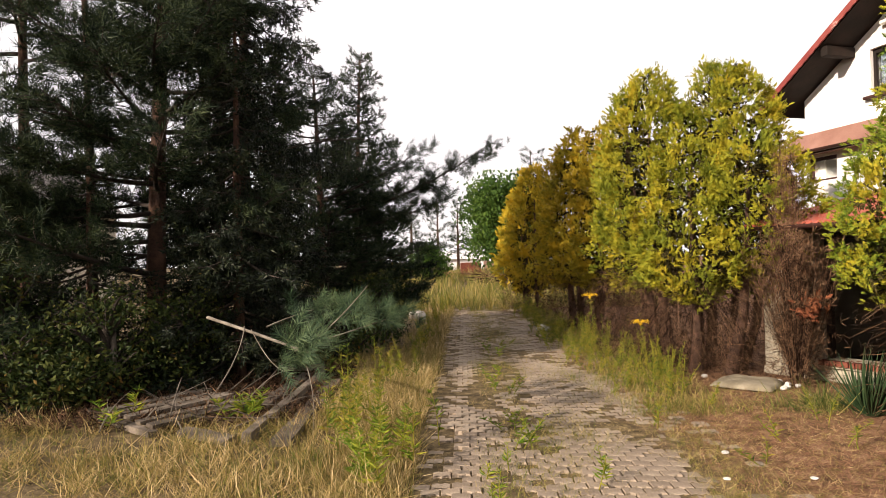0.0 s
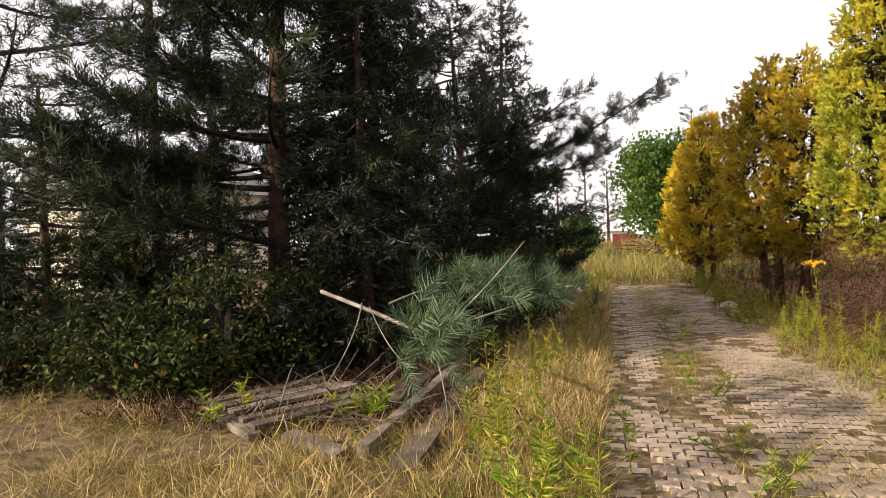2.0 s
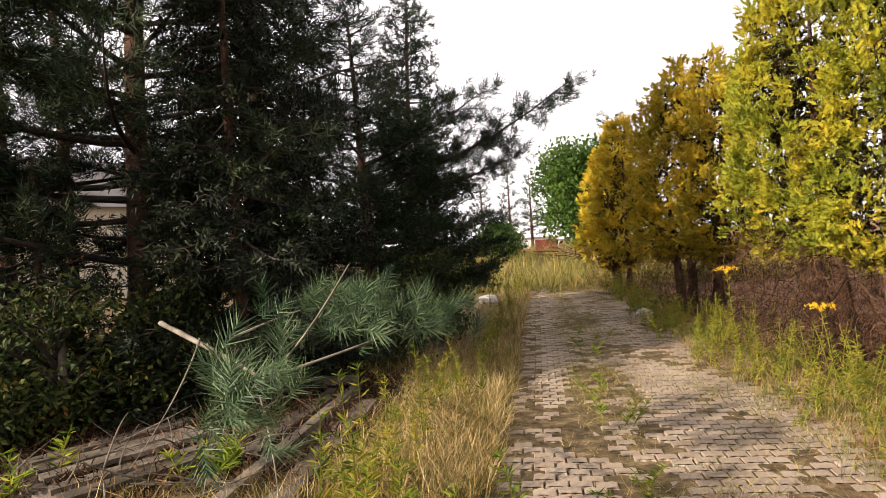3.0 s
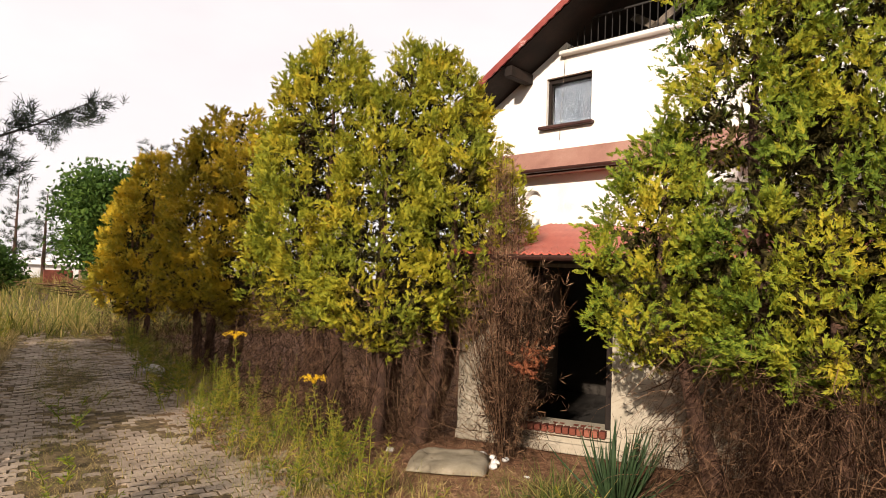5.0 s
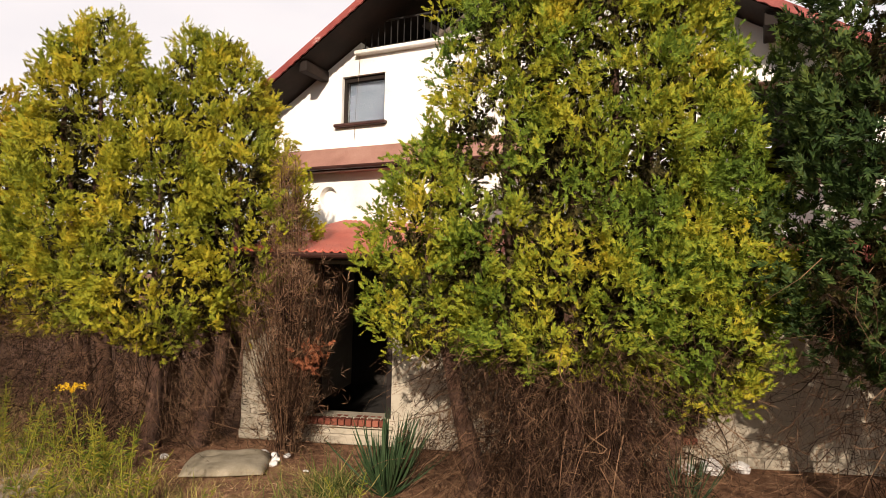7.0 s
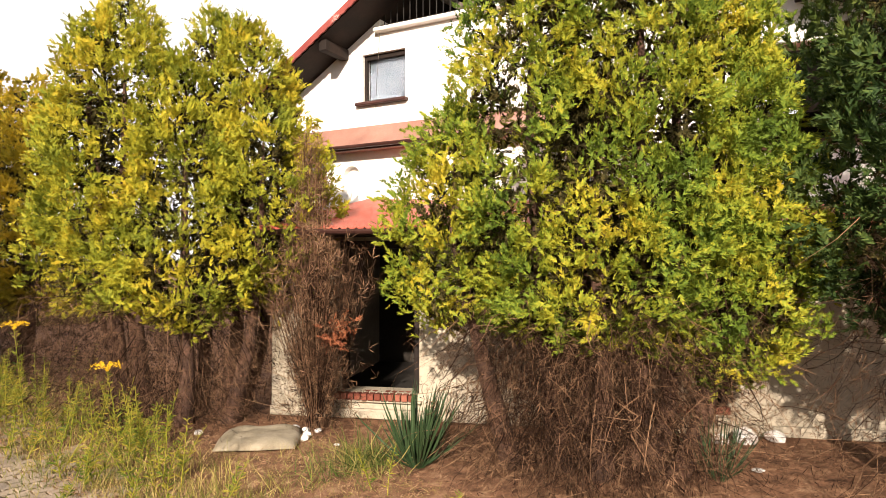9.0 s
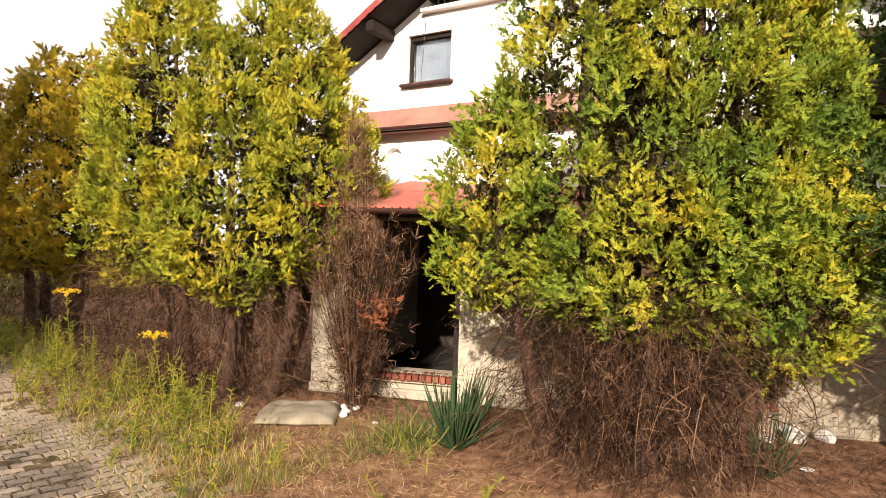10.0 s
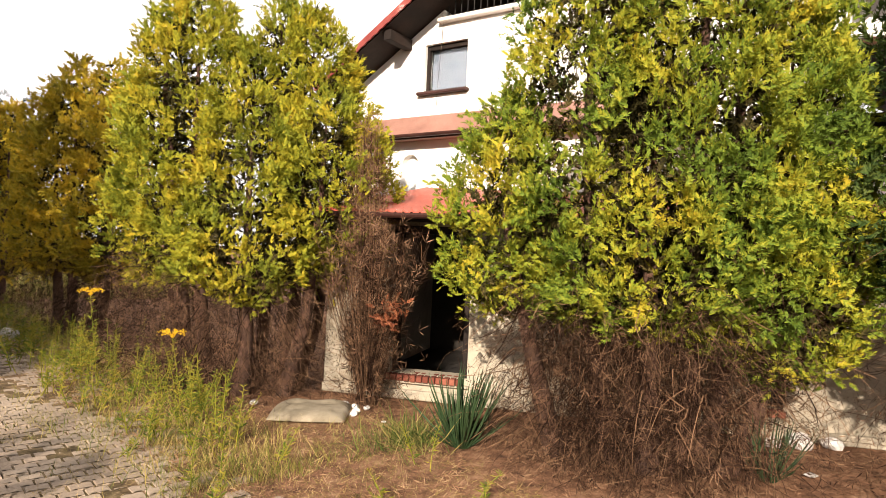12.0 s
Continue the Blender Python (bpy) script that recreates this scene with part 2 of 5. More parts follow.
M_GREENGRASS = foliage("mixed_grass", [(0.20, (0.06, 0.084, 0.0144)), (0.45, (0.16, 0.16, 0.032)), (0.65, (0.304, 0.24, 0.072)), (0.85, (0.432, 0.32, 0.128))], 0.9, 0.22, island=0.65)
M_NEEDLELITTER = foliage("fallen_needles", [(0.22, (0.0888, 0.0444, 0.0259)), (0.5, (0.2, 0.107, 0.0629)), (0.8, (0.311, 0.2, 0.118))], 1.5, 0.05, 0.9, 0.1, 0.6)


def glass_material():
    m, n, l, b = material("window_glass")
    b.inputs["Base Color"].default_value = (0.9, 0.93, 0.95, 1)
    b.inputs["Roughness"].default_value = 0.03
    b.inputs["Transmission Weight"].default_value = 1.0
    b.inputs["IOR"].default_value = 1.5
    return m


M_GLASS = glass_material()
# grey-blue that imitates the sky's reflection in the upper pane
M_PANE_REFLECT = rough_surface("painted_sky_reflection", [(0.3, (0.06, 0.072, 0.088)), (0.7, (0.08, 0.096, 0.116))], 2.0, 60, 0.9, 0.2, 0.004)


# ---- mesh helpers ----
rng = np.random.default_rng(7)


def np_mesh(name, verts, faces, mat, smooth=False):
    me = bpy.data.meshes.new(name)
    verts, faces = np.asarray(verts, np.float32), np.asarray(faces, np.int32)
    k = faces.shape[1]
    me.vertices.add(len(verts))
    me.vertices.foreach_set("co", verts.ravel())
    me.loops.add(faces.size)
    me.loops.foreach_set("vertex_index", faces.ravel())
    me.polygons.add(len(faces))
    me.polygons.foreach_set("loop_start", np.arange(0, faces.size, k, dtype=np.int32))
    me.polygons.foreach_set("use_smooth", np.full(len(faces), smooth, dtype=bool))
    me.update(calc_edges=True)
    me.materials.append(mat)
    return me


def part(name, bm, mat, parent=None, label="", smooth=False):
    """One bmesh or mesh as one object, under a thing or a part."""
    if isinstance(bm, bmesh.types.BMesh):
        me = bpy.data.meshes.new(name)
        if smooth:
            for f in bm.faces:
                f.smooth = True
        bm.to_mesh(me)
        bm.free()
        me.materials.append(mat)
    else:
        me = bm
    ob = new(name, me)
    ob.parent = parent
    if label:
        tagged(ob, label)
    return ob


def thing(name, m, label, category, group="", kind=""):
    ob = new(name)
    ob.empty_display_size = 0.1
    ob.matrix_world = m
    return tagged(ob, label, category, group, kind)


def box(bm, x0, x1, y0, y1, z0, z1, bev=0.0, m=None):
    r = bmesh.ops.create_cube(bm, size=1.0)
    vs = r["verts"]
    for v in vs:
        v.co = Vector(((x0 + x1) / 2 + v.co.x * (x1 - x0), (y0 + y1) / 2 + v.co.y * (y1 - y0), (z0 + z1) / 2 + v.co.z * (z1 - z0)))
    if bev:
        es = list({e for v in vs for e in v.link_edges})
        vs = list({v for f in bmesh.ops.bevel(bm, geom=es, offset=bev, segments=1, affect="EDGES")["faces"] for v in f.verts} | {v for v in vs if v.is_valid})
    if m is not None:
        bmesh.ops.transform(bm, matrix=m, verts=[v for v in vs if v.is_valid])
    return bm


def box_part(name, dims, mat, parent, bev=0.0, m=None, label=""):
    return part(name, box(bmesh.new(), *dims, bev, m), mat, parent, label)


def tube_data(points, radii, sides=7, rough=0.0):
    """Verts and quads of a tapered tube along points."""
    pts = np.asarray(points, float)
    n = len(pts)
    tan = np.gradient(pts, axis=0)
    tan /= np.linalg.norm(tan, axis=1)[:, None] + 1e-9
    ref = np.array([0.31, 0.95, 0.05]) if abs(tan[0, 2]) > 0.6 else np.array([0.0, 0.0, 1.0])
    a = np.cross(tan, ref)
    a /= np.linalg.norm(a, axis=1)[:, None] + 1e-9
    b = np.cross(tan, a)
    ang = np.linspace(0, 2 * np.pi, sides, endpoint=False)
    ring = np.cos(ang)[None, :, None] * a[:, None] + np.sin(ang)[None, :, None] * b[:, None]
    rad = np.asarray(radii, float)[:, None, None] * (1 + rough * rng.standard_normal((n, sides, 1)))
    v = (pts[:, None] + ring * rad).reshape(-1, 3)
    i, j = np.meshgrid(np.arange(n - 1), np.arange(sides), indexing="ij")
    j2 = (j + 1) % sides
    f = np.stack([i * sides + j, i * sides + j2, (i + 1) * sides + j2, (i + 1) * sides + j], -1).reshape(-1, 4)
    return v, f


def join(datas):
    vs, fs, k = [], [], 0
    for v, f in datas:
        vs.append(v)
        fs.append(f + k)
        k += len(v)
    return np.concatenate(vs), np.concatenate(fs)


def bezier(p0, p1, p2, n=8):
    t = np.linspace(0, 1, n)[:, None]
    return (1 - t) ** 2 * np.asarray(p0, float) + 2 * t * (1 - t) * np.asarray(p1, float) + t ** 2 * np.asarray(p2, float)


def unit(v):
    return v / (np.linalg.norm(v, axis=-1, keepdims=True) + 1e-9)


def bases(dirs, spin):
    """Rotation matrices whose third column is dirs, turned about it by spin."""
    z = unit(dirs)
    ref = np.where(np.abs(z[:, 2:3]) > 0.9, np.array([[1.0, 0, 0]]), np.array([[0, 0, 1.0]]))
    x = unit(np.cross(ref, z))
    y = np.cross(z, x)
    c, s = np.cos(spin)[:, None], np.sin(spin)[:, None]
    return np.stack([c * x + s * y, -s * x + c * y, z], axis=2)


def scatter(tv, tf, pos, dirs, scale, spin=None):
    """Copies of a template (its axis along z) at pos, along dirs, in one mesh."""
    n = len(pos)
    spin = rng.uniform(0, 2 * np.pi, n) if spin is None else spin
    B = bases(np.asarray(dirs, float), spin)
    v = np.asarray(pos)[:, None] + np.einsum("nij,vj->nvi", B, tv) * np.asarray(scale).reshape(-1, 1, 1)
    f = (tf[None] + (np.arange(n) * len(tv))[:, None, None]).reshape(-1, tf.shape[1])
    return v.reshape(-1, 3), f


def thin_twigs(p0, p1, p2, radius, seg=4):
    """Many thin three-sided twigs along quadratic curves, in one mesh."""
    n = len(p0)
    t = np.linspace(0, 1, seg + 1)[None, :, None]
    pts = (1 - t) ** 2 * p0[:, None] + 2 * t * (1 - t) * p1[:, None] + t ** 2 * p2[:, None]
    d = unit(p2 - p0)
    a = unit(np.cross(d, np.array([[0.37, 0.61, 0.7]])))
    b = np.cross(d, a)
    ang = np.array([0, 2.094, 4.189])
    off = np.cos(ang)[None, None, :, None] * a[:, None, None] + np.sin(ang)[None, None, :, None] * b[:, None, None]
    taper = np.linspace(1, 0.3, seg + 1)[None, :, None, None]
    v = (pts[:, :, None] + off * taper * np.asarray(radius).reshape(-1, 1, 1, 1)).reshape(-1, 3)
    base = (np.arange(n) * (seg + 1) * 3)[:, None, None]
    i, j = np.meshgrid(np.arange(seg), np.arange(3), indexing="ij")
    j2 = (j + 1) % 3
    f = np.stack([i * 3 + j, i * 3 + j2, (i + 1) * 3 + j2, (i + 1) * 3 + j], -1).reshape(1, -1, 4)
    return v, (f + base).reshape(-1, 4)


def fan_template(n=7, spread=1.0, width=0.16, cup=0.15):
    """A flat fan of narrow pointed branchlets, 1 long, along z."""
    v, f = [], []
    for k in range(n):
        a = (k / (n - 1) - 0.5) * 2 * spread
        root = np.array([0, 0, 0.18 * (1 - abs(a) / spread) + 0.0])
        ln = (0.62 + 0.38 * math.cos(a * 1.1)) * (0.85 + 0.15 * ((k * 37) % 5) / 4)
        d = np.array([math.sin(a), cup * math.cos(3 * k), math.cos(a)])
        s = np.array([math.cos(a), 0, -math.sin(a)]) * width * 0.5
        i = len(v)
        mid = root + d * ln * 0.55
        v += [root, mid + s, root + d * ln, mid - s]
        f += [[i, i + 1, i + 2, i + 3]]
    return np.array(v), np.array(f)


def tuft_template(n=22, width=0.035, length=0.55, open_angle=0.9):
    """A shoot with needles all round it, 1 long, along z."""
    r = np.random.default_rng(3)
    v, f = [], []
    for k in range(n):
        h = 0.55 * k / n
        az = k * 2.4
        op = open_angle * (1.0 - 0.55 * k / n) * r.uniform(0.8, 1.2)
        d = np.array([math.sin(op) * math.cos(az), math.sin(op) * math.sin(az), math.cos(op)])
        s = np.cross(d, np.array([math.cos(az + 1.0), math.sin(az + 1.0), 0.3]))
        s = s / np.linalg.norm(s) * width * 0.5
        root = np.array([0, 0, h])
        i = len(v)
        v += [root + s, root - s, root + d * length * r.uniform(0.8, 1.1)]
        f += [[i, i + 1, i + 2]]
    return np.array(v), np.array(f)


def leaf_template(width=0.5):
    v = np.array([[0, 0, 0], [width / 2, 0.06, 0.45], [0, 0.0, 1.0], [-width / 2, 0.06, 0.45], [0, -0.03, 0.5]])
    return v, np.array([[0, 1, 4], [1, 2, 4], [2, 3, 4], [3, 0, 4]])


def spray_template(n=10, width=0.14):
    """A lacy flat spray, 1 long, along z: narrow pointed scale-leaf shoots on both sides of a bent stem."""
    r = np.random.default_rng(11)
    v, f = [], []
    for k in range(n):
        h = 0.72 * k / (n - 1)
        side = (1 if k % 2 else -1) if k < n - 1 else 0
        a = side * (0.75 - 0.35 * h) * r.uniform(0.75, 1.2)
        ln = (0.50 - 0.28 * h) * r.uniform(0.75, 1.15) if k < n - 1 else 0.3
        d = np.array([math.sin(a), 0.30 * math.sin(1.7 * k), math.cos(a)])
        w = np.array([math.cos(a), 0.5 * math.cos(1.3 * k), -math.sin(a)]) * width * 0.5
        root = np.array([0, 0.12 * h * h, h])
        i = len(v)
        v += [root - w, root + w, root + d * ln]
        f += [[i, i + 1, i + 2]]
    return np.array(v), np.array(f)


FAN = spray_template()
FAN_DRY = fan_template(5, 1.0, 0.07, 0.4)
TUFT = tuft_template(11, 0.056)
TUFT_SHORT = tuft_template(9, 0.1, 0.34, 1.1)
LEAF = leaf_template()
# ---- ground ----
def ground_height(x, y):
    far = np.clip((y - 26) / 14, 0, 1)
    return 0.55 * far * far * (3 - 2 * far) + 0.012 * np.sin(1.7 * x + 0.6 * y) * np.sin(1.1 * y - 0.4 * x)


def path_left(y):
    return -0.42 + 0.033 * y


def build_ground():
    xs = np.unique(np.concatenate([np.linspace(-14, 14, 90), np.linspace(-60, 60, 41), np.array([-900, -400, -150, 150, 400, 900])]))
    ys = np.unique(np.concatenate([np.linspace(-8, 34, 130), np.linspace(-60, 120, 61), np.array([-900, -300, 300, 900, 2000])]))
    X, Y = np.meshgrid(xs, ys, indexing="ij")
    Z = ground_height(X, Y) - 0.012
    v = np.stack([X, Y, Z], -1).reshape(-1, 3)
    i, j = np.meshgrid(np.arange(len(xs) - 1), np.arange(len(ys) - 1), indexing="ij")
    w = len(ys)
    f = np.stack([i * w + j, (i + 1) * w + j, (i + 1) * w + j + 1, i * w + j + 1], -1).reshape(-1, 4)
    ob = new("ground", np_mesh("ground", v, f, M_GROUND, True))
    return tagged(ob, "dry earth ground strewn with straw and red-brown needles", "ground", kind="structure")


GROUND = build_ground()

# ---- house ----
HOUSE_M = pose(0, 0, 0, 0, 0, -57.46) @ Matrix.Translation((0, 8.36, 0))   # local x along the front, y into the house
house = thing("house", HOUSE_M, "white rendered house with red tin roofs, flaking and abandoned", "house")
# the upper storey stands a little askew behind the porch
UP = Matrix.Translation((-5.0, 3.4, 0)) @ Matrix.Rotation(radians(-18), 4, "Z") @ Matrix.Translation((5.0, -3.4, 0))


def wall_with_holes(name, u0, u1, z0, z1, y0, y1, holes, mat, parent, m=None, label=""):
    """A thick wall from u0 to u1 with rectangular openings (a, b, c, d) right through it."""
    us = sorted({u0, u1, *[h[0] for h in holes], *[h[1] for h in holes]})
    zs = sorted({z0, z1, *[h[2] for h in holes], *[h[3] for h in holes]})
    bm = bmesh.new()
    grid = {}

    def v(i, j, y):
        if (i, j, y) not in grid:
            grid[(i, j, y)] = bm.verts.new((us[i], y, zs[j]))
        return grid[(i, j, y)]

    def solid(i, j):
        if not (0 <= i < len(us) - 1 and 0 <= j < len(zs) - 1):
            return False
        cu, cz = (us[i] + us[i + 1]) / 2, (zs[j] + zs[j + 1]) / 2
        return not any(a < cu < b and c < cz < d for a, b, c, d in holes)

    for i in range(len(us) - 1):
        for j in range(len(zs) - 1):
            if not solid(i, j):
                continue
            bm.faces.new([v(i, j, y0), v(i + 1, j, y0), v(i + 1, j + 1, y0), v(i, j + 1, y0)])
            bm.faces.new([v(i, j, y1), v(i, j + 1, y1), v(i + 1, j + 1, y1), v(i + 1, j, y1)])
            for di, dj, a, b in ((-1, 0, (0, 0), (0, 1)), (1, 0, (1, 1), (1, 0)), (0, -1, (1, 0), (0, 0)), (0, 1, (0, 1), (1, 1))):
                if not solid(i + di, j + dj):
                    p, q = (i + a[0], j + a[1]), (i + b[0], j + b[1])
                    bm.faces.new([v(*p, y0), v(*q, y0), v(*q, y1), v(*p, y1)])
    bmesh.ops.recalc_face_normals(bm, faces=bm.faces)
    if m is not None:
        bm.transform(m)
    return part(name, bm, mat, parent, label)


def corrugated(name, u0, u1, pts, pitch, amp, mat, parent, label="", m=None):
    """Corrugated sheet: waves along u, following the slope pts of (y, z)."""
    n = int((u1 - u0) / pitch * 4)
    u = np.linspace(u0, u1, n + 1)
    wave = amp * np.cos(2 * np.pi * (u - u0) / pitch)
    yz = np.asarray(pts, float)
    top = np.stack([np.repeat(u[:, None], len(yz), 1), np.repeat(yz[None, :, 0], n + 1, 0), yz[None, :, 1] + wave[:, None]], -1).reshape(-1, 3)
    low = top - np.array([0, 0, 0.02])
    k = len(yz)
    i, j = np.meshgrid(np.arange(n), np.arange(k - 1), indexing="ij")
    f = np.stack([i * k + j, (i + 1) * k + j, (i + 1) * k + j + 1, i * k + j + 1], -1).reshape(-1, 4)
    ii = np.arange(n)
    edge = np.stack([ii * k, ii * k + len(top), (ii + 1) * k + len(top), (ii + 1) * k], -1)
    v = np.concatenate([top, low])
    if m is not None:
        v = v @ np.array(m.to_3x3()).T + np.array(m.translation)
    return part(name, np_mesh(name, v, np.concatenate([f, f[:, ::-1] + len(top), edge]), mat), mat, parent, label)


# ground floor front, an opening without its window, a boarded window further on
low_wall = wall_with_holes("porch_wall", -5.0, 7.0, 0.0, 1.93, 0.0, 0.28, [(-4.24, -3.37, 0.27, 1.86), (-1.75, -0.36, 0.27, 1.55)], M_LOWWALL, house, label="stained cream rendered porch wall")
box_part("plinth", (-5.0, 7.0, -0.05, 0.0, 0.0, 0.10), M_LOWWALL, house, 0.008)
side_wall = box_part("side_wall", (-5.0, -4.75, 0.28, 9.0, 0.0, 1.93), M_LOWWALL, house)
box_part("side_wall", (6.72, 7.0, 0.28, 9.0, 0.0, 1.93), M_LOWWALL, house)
# inner surfaces take the near-black colour that stands for indoor shade
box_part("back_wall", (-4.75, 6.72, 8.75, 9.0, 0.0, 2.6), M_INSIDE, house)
box_part("inner_wall", (-4.75, 6.72, 3.38, 3.6, 0.0, 2.5), M_INSIDE, house, label="inner wall coloured dark for deep shade")
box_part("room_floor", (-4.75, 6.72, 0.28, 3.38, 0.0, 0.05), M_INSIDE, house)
box_part("post", (-3.43, -3.37, 0.02, 0.12, 0.27, 1.86), M_DARKWOOD, house, 0.005, label="dark wooden window post")
box_part("post", (-4.24, -4.18, 0.10, 0.2, 0.27, 1.86), M_DARKWOOD, house, 0.005)
box_part("lintel", (-4.24, -3.37, 0.02, 0.12, 1.78, 1.86), M_DARKWOOD, house, 0.005)
window_board = box_part("boarded_window", (-1.72, -0.42, 0.10, 0.13, 0.30, 1.52), M_LOWWALL, house, 0.004, label="window blocked with a pale board")
box_part("frame_post", (-0.43, -0.36, 0.01, 0.10, 0.27, 1.55), M_DARKWOOD, window_board, 0.006)
box_part("frame_post", (-1.75, -1.69, 0.01, 0.10, 0.27, 1.55), M_DARKWOOD, window_board, 0.006)

# porch roof of corrugated red sheet with gutter and rafters
corrugated("porch_roof", -4.9, 7.2, [(-0.55, 1.98), (1.5, 2.32), (3.55, 2.67)], 0.085, 0.014, M_ROOF, house, "red corrugated porch roof")
box_part("roof_lining", (-4.85, 7.1, -0.48, 0.28, 1.90, 1.925), M_DARKWOOD, house)
box_part("roof_deck", (-4.85, 7.0, -1.95, 1.95, -0.03, 0.0), M_DARKWOOD, house, 0.0, Matrix.Translation((0, 1.45, 2.255)) @ Matrix.Rotation(radians(9.6), 4, "X"))


def gutter(name, u0, u1, y, z, r, mat, parent, m=None):
    bm = bmesh.new()
    n = 8
    rings = []
    for u in (u0, u1):
        outer = [bm.verts.new((u, y + r * math.cos(math.pi + math.pi * k / n), z + r * math.sin(math.pi + math.pi * k / n))) for k in range(n + 1)]
        inner = [bm.verts.new((u, y + 0.88 * r * math.cos(math.pi + math.pi * k / n), z + 0.88 * r * math.sin(math.pi + math.pi * k / n))) for k in range(n + 1)]
        rings.append((outer, inner))
    for s in (0, 1):
        for k in range(n):
            bm.faces.new([rings[0][s][k], rings[0][s][k + 1], rings[1][s][k + 1], rings[1][s][k]])
    for k in (0, n):
        bm.faces.new([rings[0][0][k], rings[0][1][k], rings[1][1][k], rings[1][0][k]])
    for e in (0, 1):
        for k in range(n):
            bm.faces.new([rings[e][0][k], rings[e][0][k + 1], rings[e][1][k + 1], rings[e][1][k]])
    bmesh.ops.recalc_face_normals(bm, faces=bm.faces)
    if m is not None:
        bm.transform(m)
    return part(name, bm, mat, parent, "dark brown half-round gutter")


gutter("gutter", -4.9, 7.2, -0.60, 1.955, 0.055, M_GUTTER, house)

# upper storey: gable wall, loggia, skirt roof
PEAK_U, PEAK_Z, SLOPE = -2.35, 7.08, 0.61


def roof_z(u):
    return PEAK_Z - SLOPE * abs(u - PEAK_U)


OC_U, OC_Z, OC_R = -5.27, 3.03, 0.165


def gable_wall():
    """Upper front with window, loggia, side openings and a round recess."""
    y0, y1 = 3.4, 3.62
    wall_with_holes("upper_wall", -6.45, 2.35, 2.3, 4.2, y0, y1, [(OC_U - 0.3, OC_U + 0.3, OC_Z - 0.3, OC_Z + 0.3), (-6.42, -5.78, 2.92, 3.36), (0.7, 2.2, 3.05, 4.17)], M_WALL, house, UP, "white rendered upper wall")
    # wall round the blind round window: a square plate with a round hole
    bm = bmesh.new()
    n = 32
    sq, ci, cb = [], [], []
    for k in range(n):
        a = 2 * math.pi * k / n + math.pi / 4
        c, s = math.cos(a), math.sin(a)
        q = 0.3 / max(abs(c), abs(s))
        sq.append(bm.verts.new((OC_U + q * c, y0, OC_Z + q * s)))
        ci.append(bm.verts.new((OC_U + OC_R * c, y0, OC_Z + OC_R * s)))
        cb.append(bm.verts.new((OC_U + OC_R * 0.97 * c, y0 + 0.12, OC_Z + OC_R * 0.97 * s)))
    for k in range(n):
        k2 = (k + 1) % n
        bm.faces.new([sq[k], sq[k2], ci[k2], ci[k]])
        bm.faces.new([ci[k], ci[k2], cb[k2], cb[k]])
    bm.faces.new(cb)
    bmesh.ops.recalc_face_normals(bm, faces=bm.faces)
    for f in bm.faces:
        if f.normal.y > 0.3:
            f.normal_flip()
    bm.transform(UP)
    part("round_recess", bm, M_WALL, house, "blind round window recess")
    # gable above 4.2 in strips beside window and loggia
    wall_with_holes("gable_wall", -5.30, -4.72, 4.2, 4.98, y0, y1, [(-5.06, -4.72, 4.2, 4.98)], M_WALL, house, UP)
    bm = bmesh.new()

    def prism(poly):
        a = [bm.verts.new((u, y0, z)) for u, z in poly]
        b = [bm.verts.new((u, y1, z)) for u, z in poly]
        bm.faces.new(a)
        bm.faces.new(b[::-1])
        for k in range(len(poly)):
            bm.faces.new([a[k], b[k], b[(k + 1) % len(poly)], a[(k + 1) % len(poly)]])

    d = 0.12
    prism([(-6.45, 4.2), (-5.30, 4.2), (-5.30, roof_z(-5.30) - d), (-6.45, roof_z(-6.45) - d)])
    prism([(-5.30, 4.98), (-4.72, 4.98), (-4.72, roof_z(-4.72) - d), (-5.30, roof_z(-5.30) - d)])
    prism([(-4.72, 4.98), (0.02, 4.98), (0.02, 5.28), (-4.72, 5.28)])
    prism([(-4.25, 4.2), (0.02, 4.2), (0.02, 4.98), (-4.25, 4.98)])
    prism([(0.02, 4.2), (1.75, 4.2), (1.75, roof_z(1.75) - d), (0.02, roof_z(0.02) - d)])
    bmesh.ops.recalc_face_normals(bm, faces=bm.faces)
    bm.transform(UP)
    part("gable_wall", bm, M_WALL, house, "white gable with shaded eaves")


gable_wall()
bm = bmesh.new()
back = [bm.verts.new((u, 5.05, z)) for u, z in ((-5.6, 4.5), (0.9, 4.5), (0.9, roof_z(0.9) - 0.15), (PEAK_U, PEAK_Z - 0.15), (-5.6, roof_z(-5.6) - 0.15))]
rear = [bm.verts.new(v.co + Vector((0, 0.12, 0))) for v in back]
bm.faces.new(back)
bm.faces.new(rear[::-1])
for k in range(5):
    bm.faces.new([back[k], rear[k], rear[(k + 1) % 5], back[(k + 1) % 5]])
bmesh.ops.recalc_face_normals(bm, faces=bm.faces)
bm.transform(UP)
part("loggia_back", bm, M_INSIDE, house, "back wall of the loggia, coloured dark for shade")
# loggia and upper rooms, shade painted in by the same dark plaster
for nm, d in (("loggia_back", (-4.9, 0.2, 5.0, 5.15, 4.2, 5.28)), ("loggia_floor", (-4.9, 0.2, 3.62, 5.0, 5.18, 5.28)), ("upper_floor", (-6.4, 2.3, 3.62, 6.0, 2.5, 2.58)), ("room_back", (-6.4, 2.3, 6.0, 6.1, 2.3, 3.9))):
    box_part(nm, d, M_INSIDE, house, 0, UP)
for u in (-6.45, 2.15):
    box_part("side_wall", (u, u + 0.2, 3.63, 9.5, 2.3, 4.0), M_WALL, house, 0, UP)

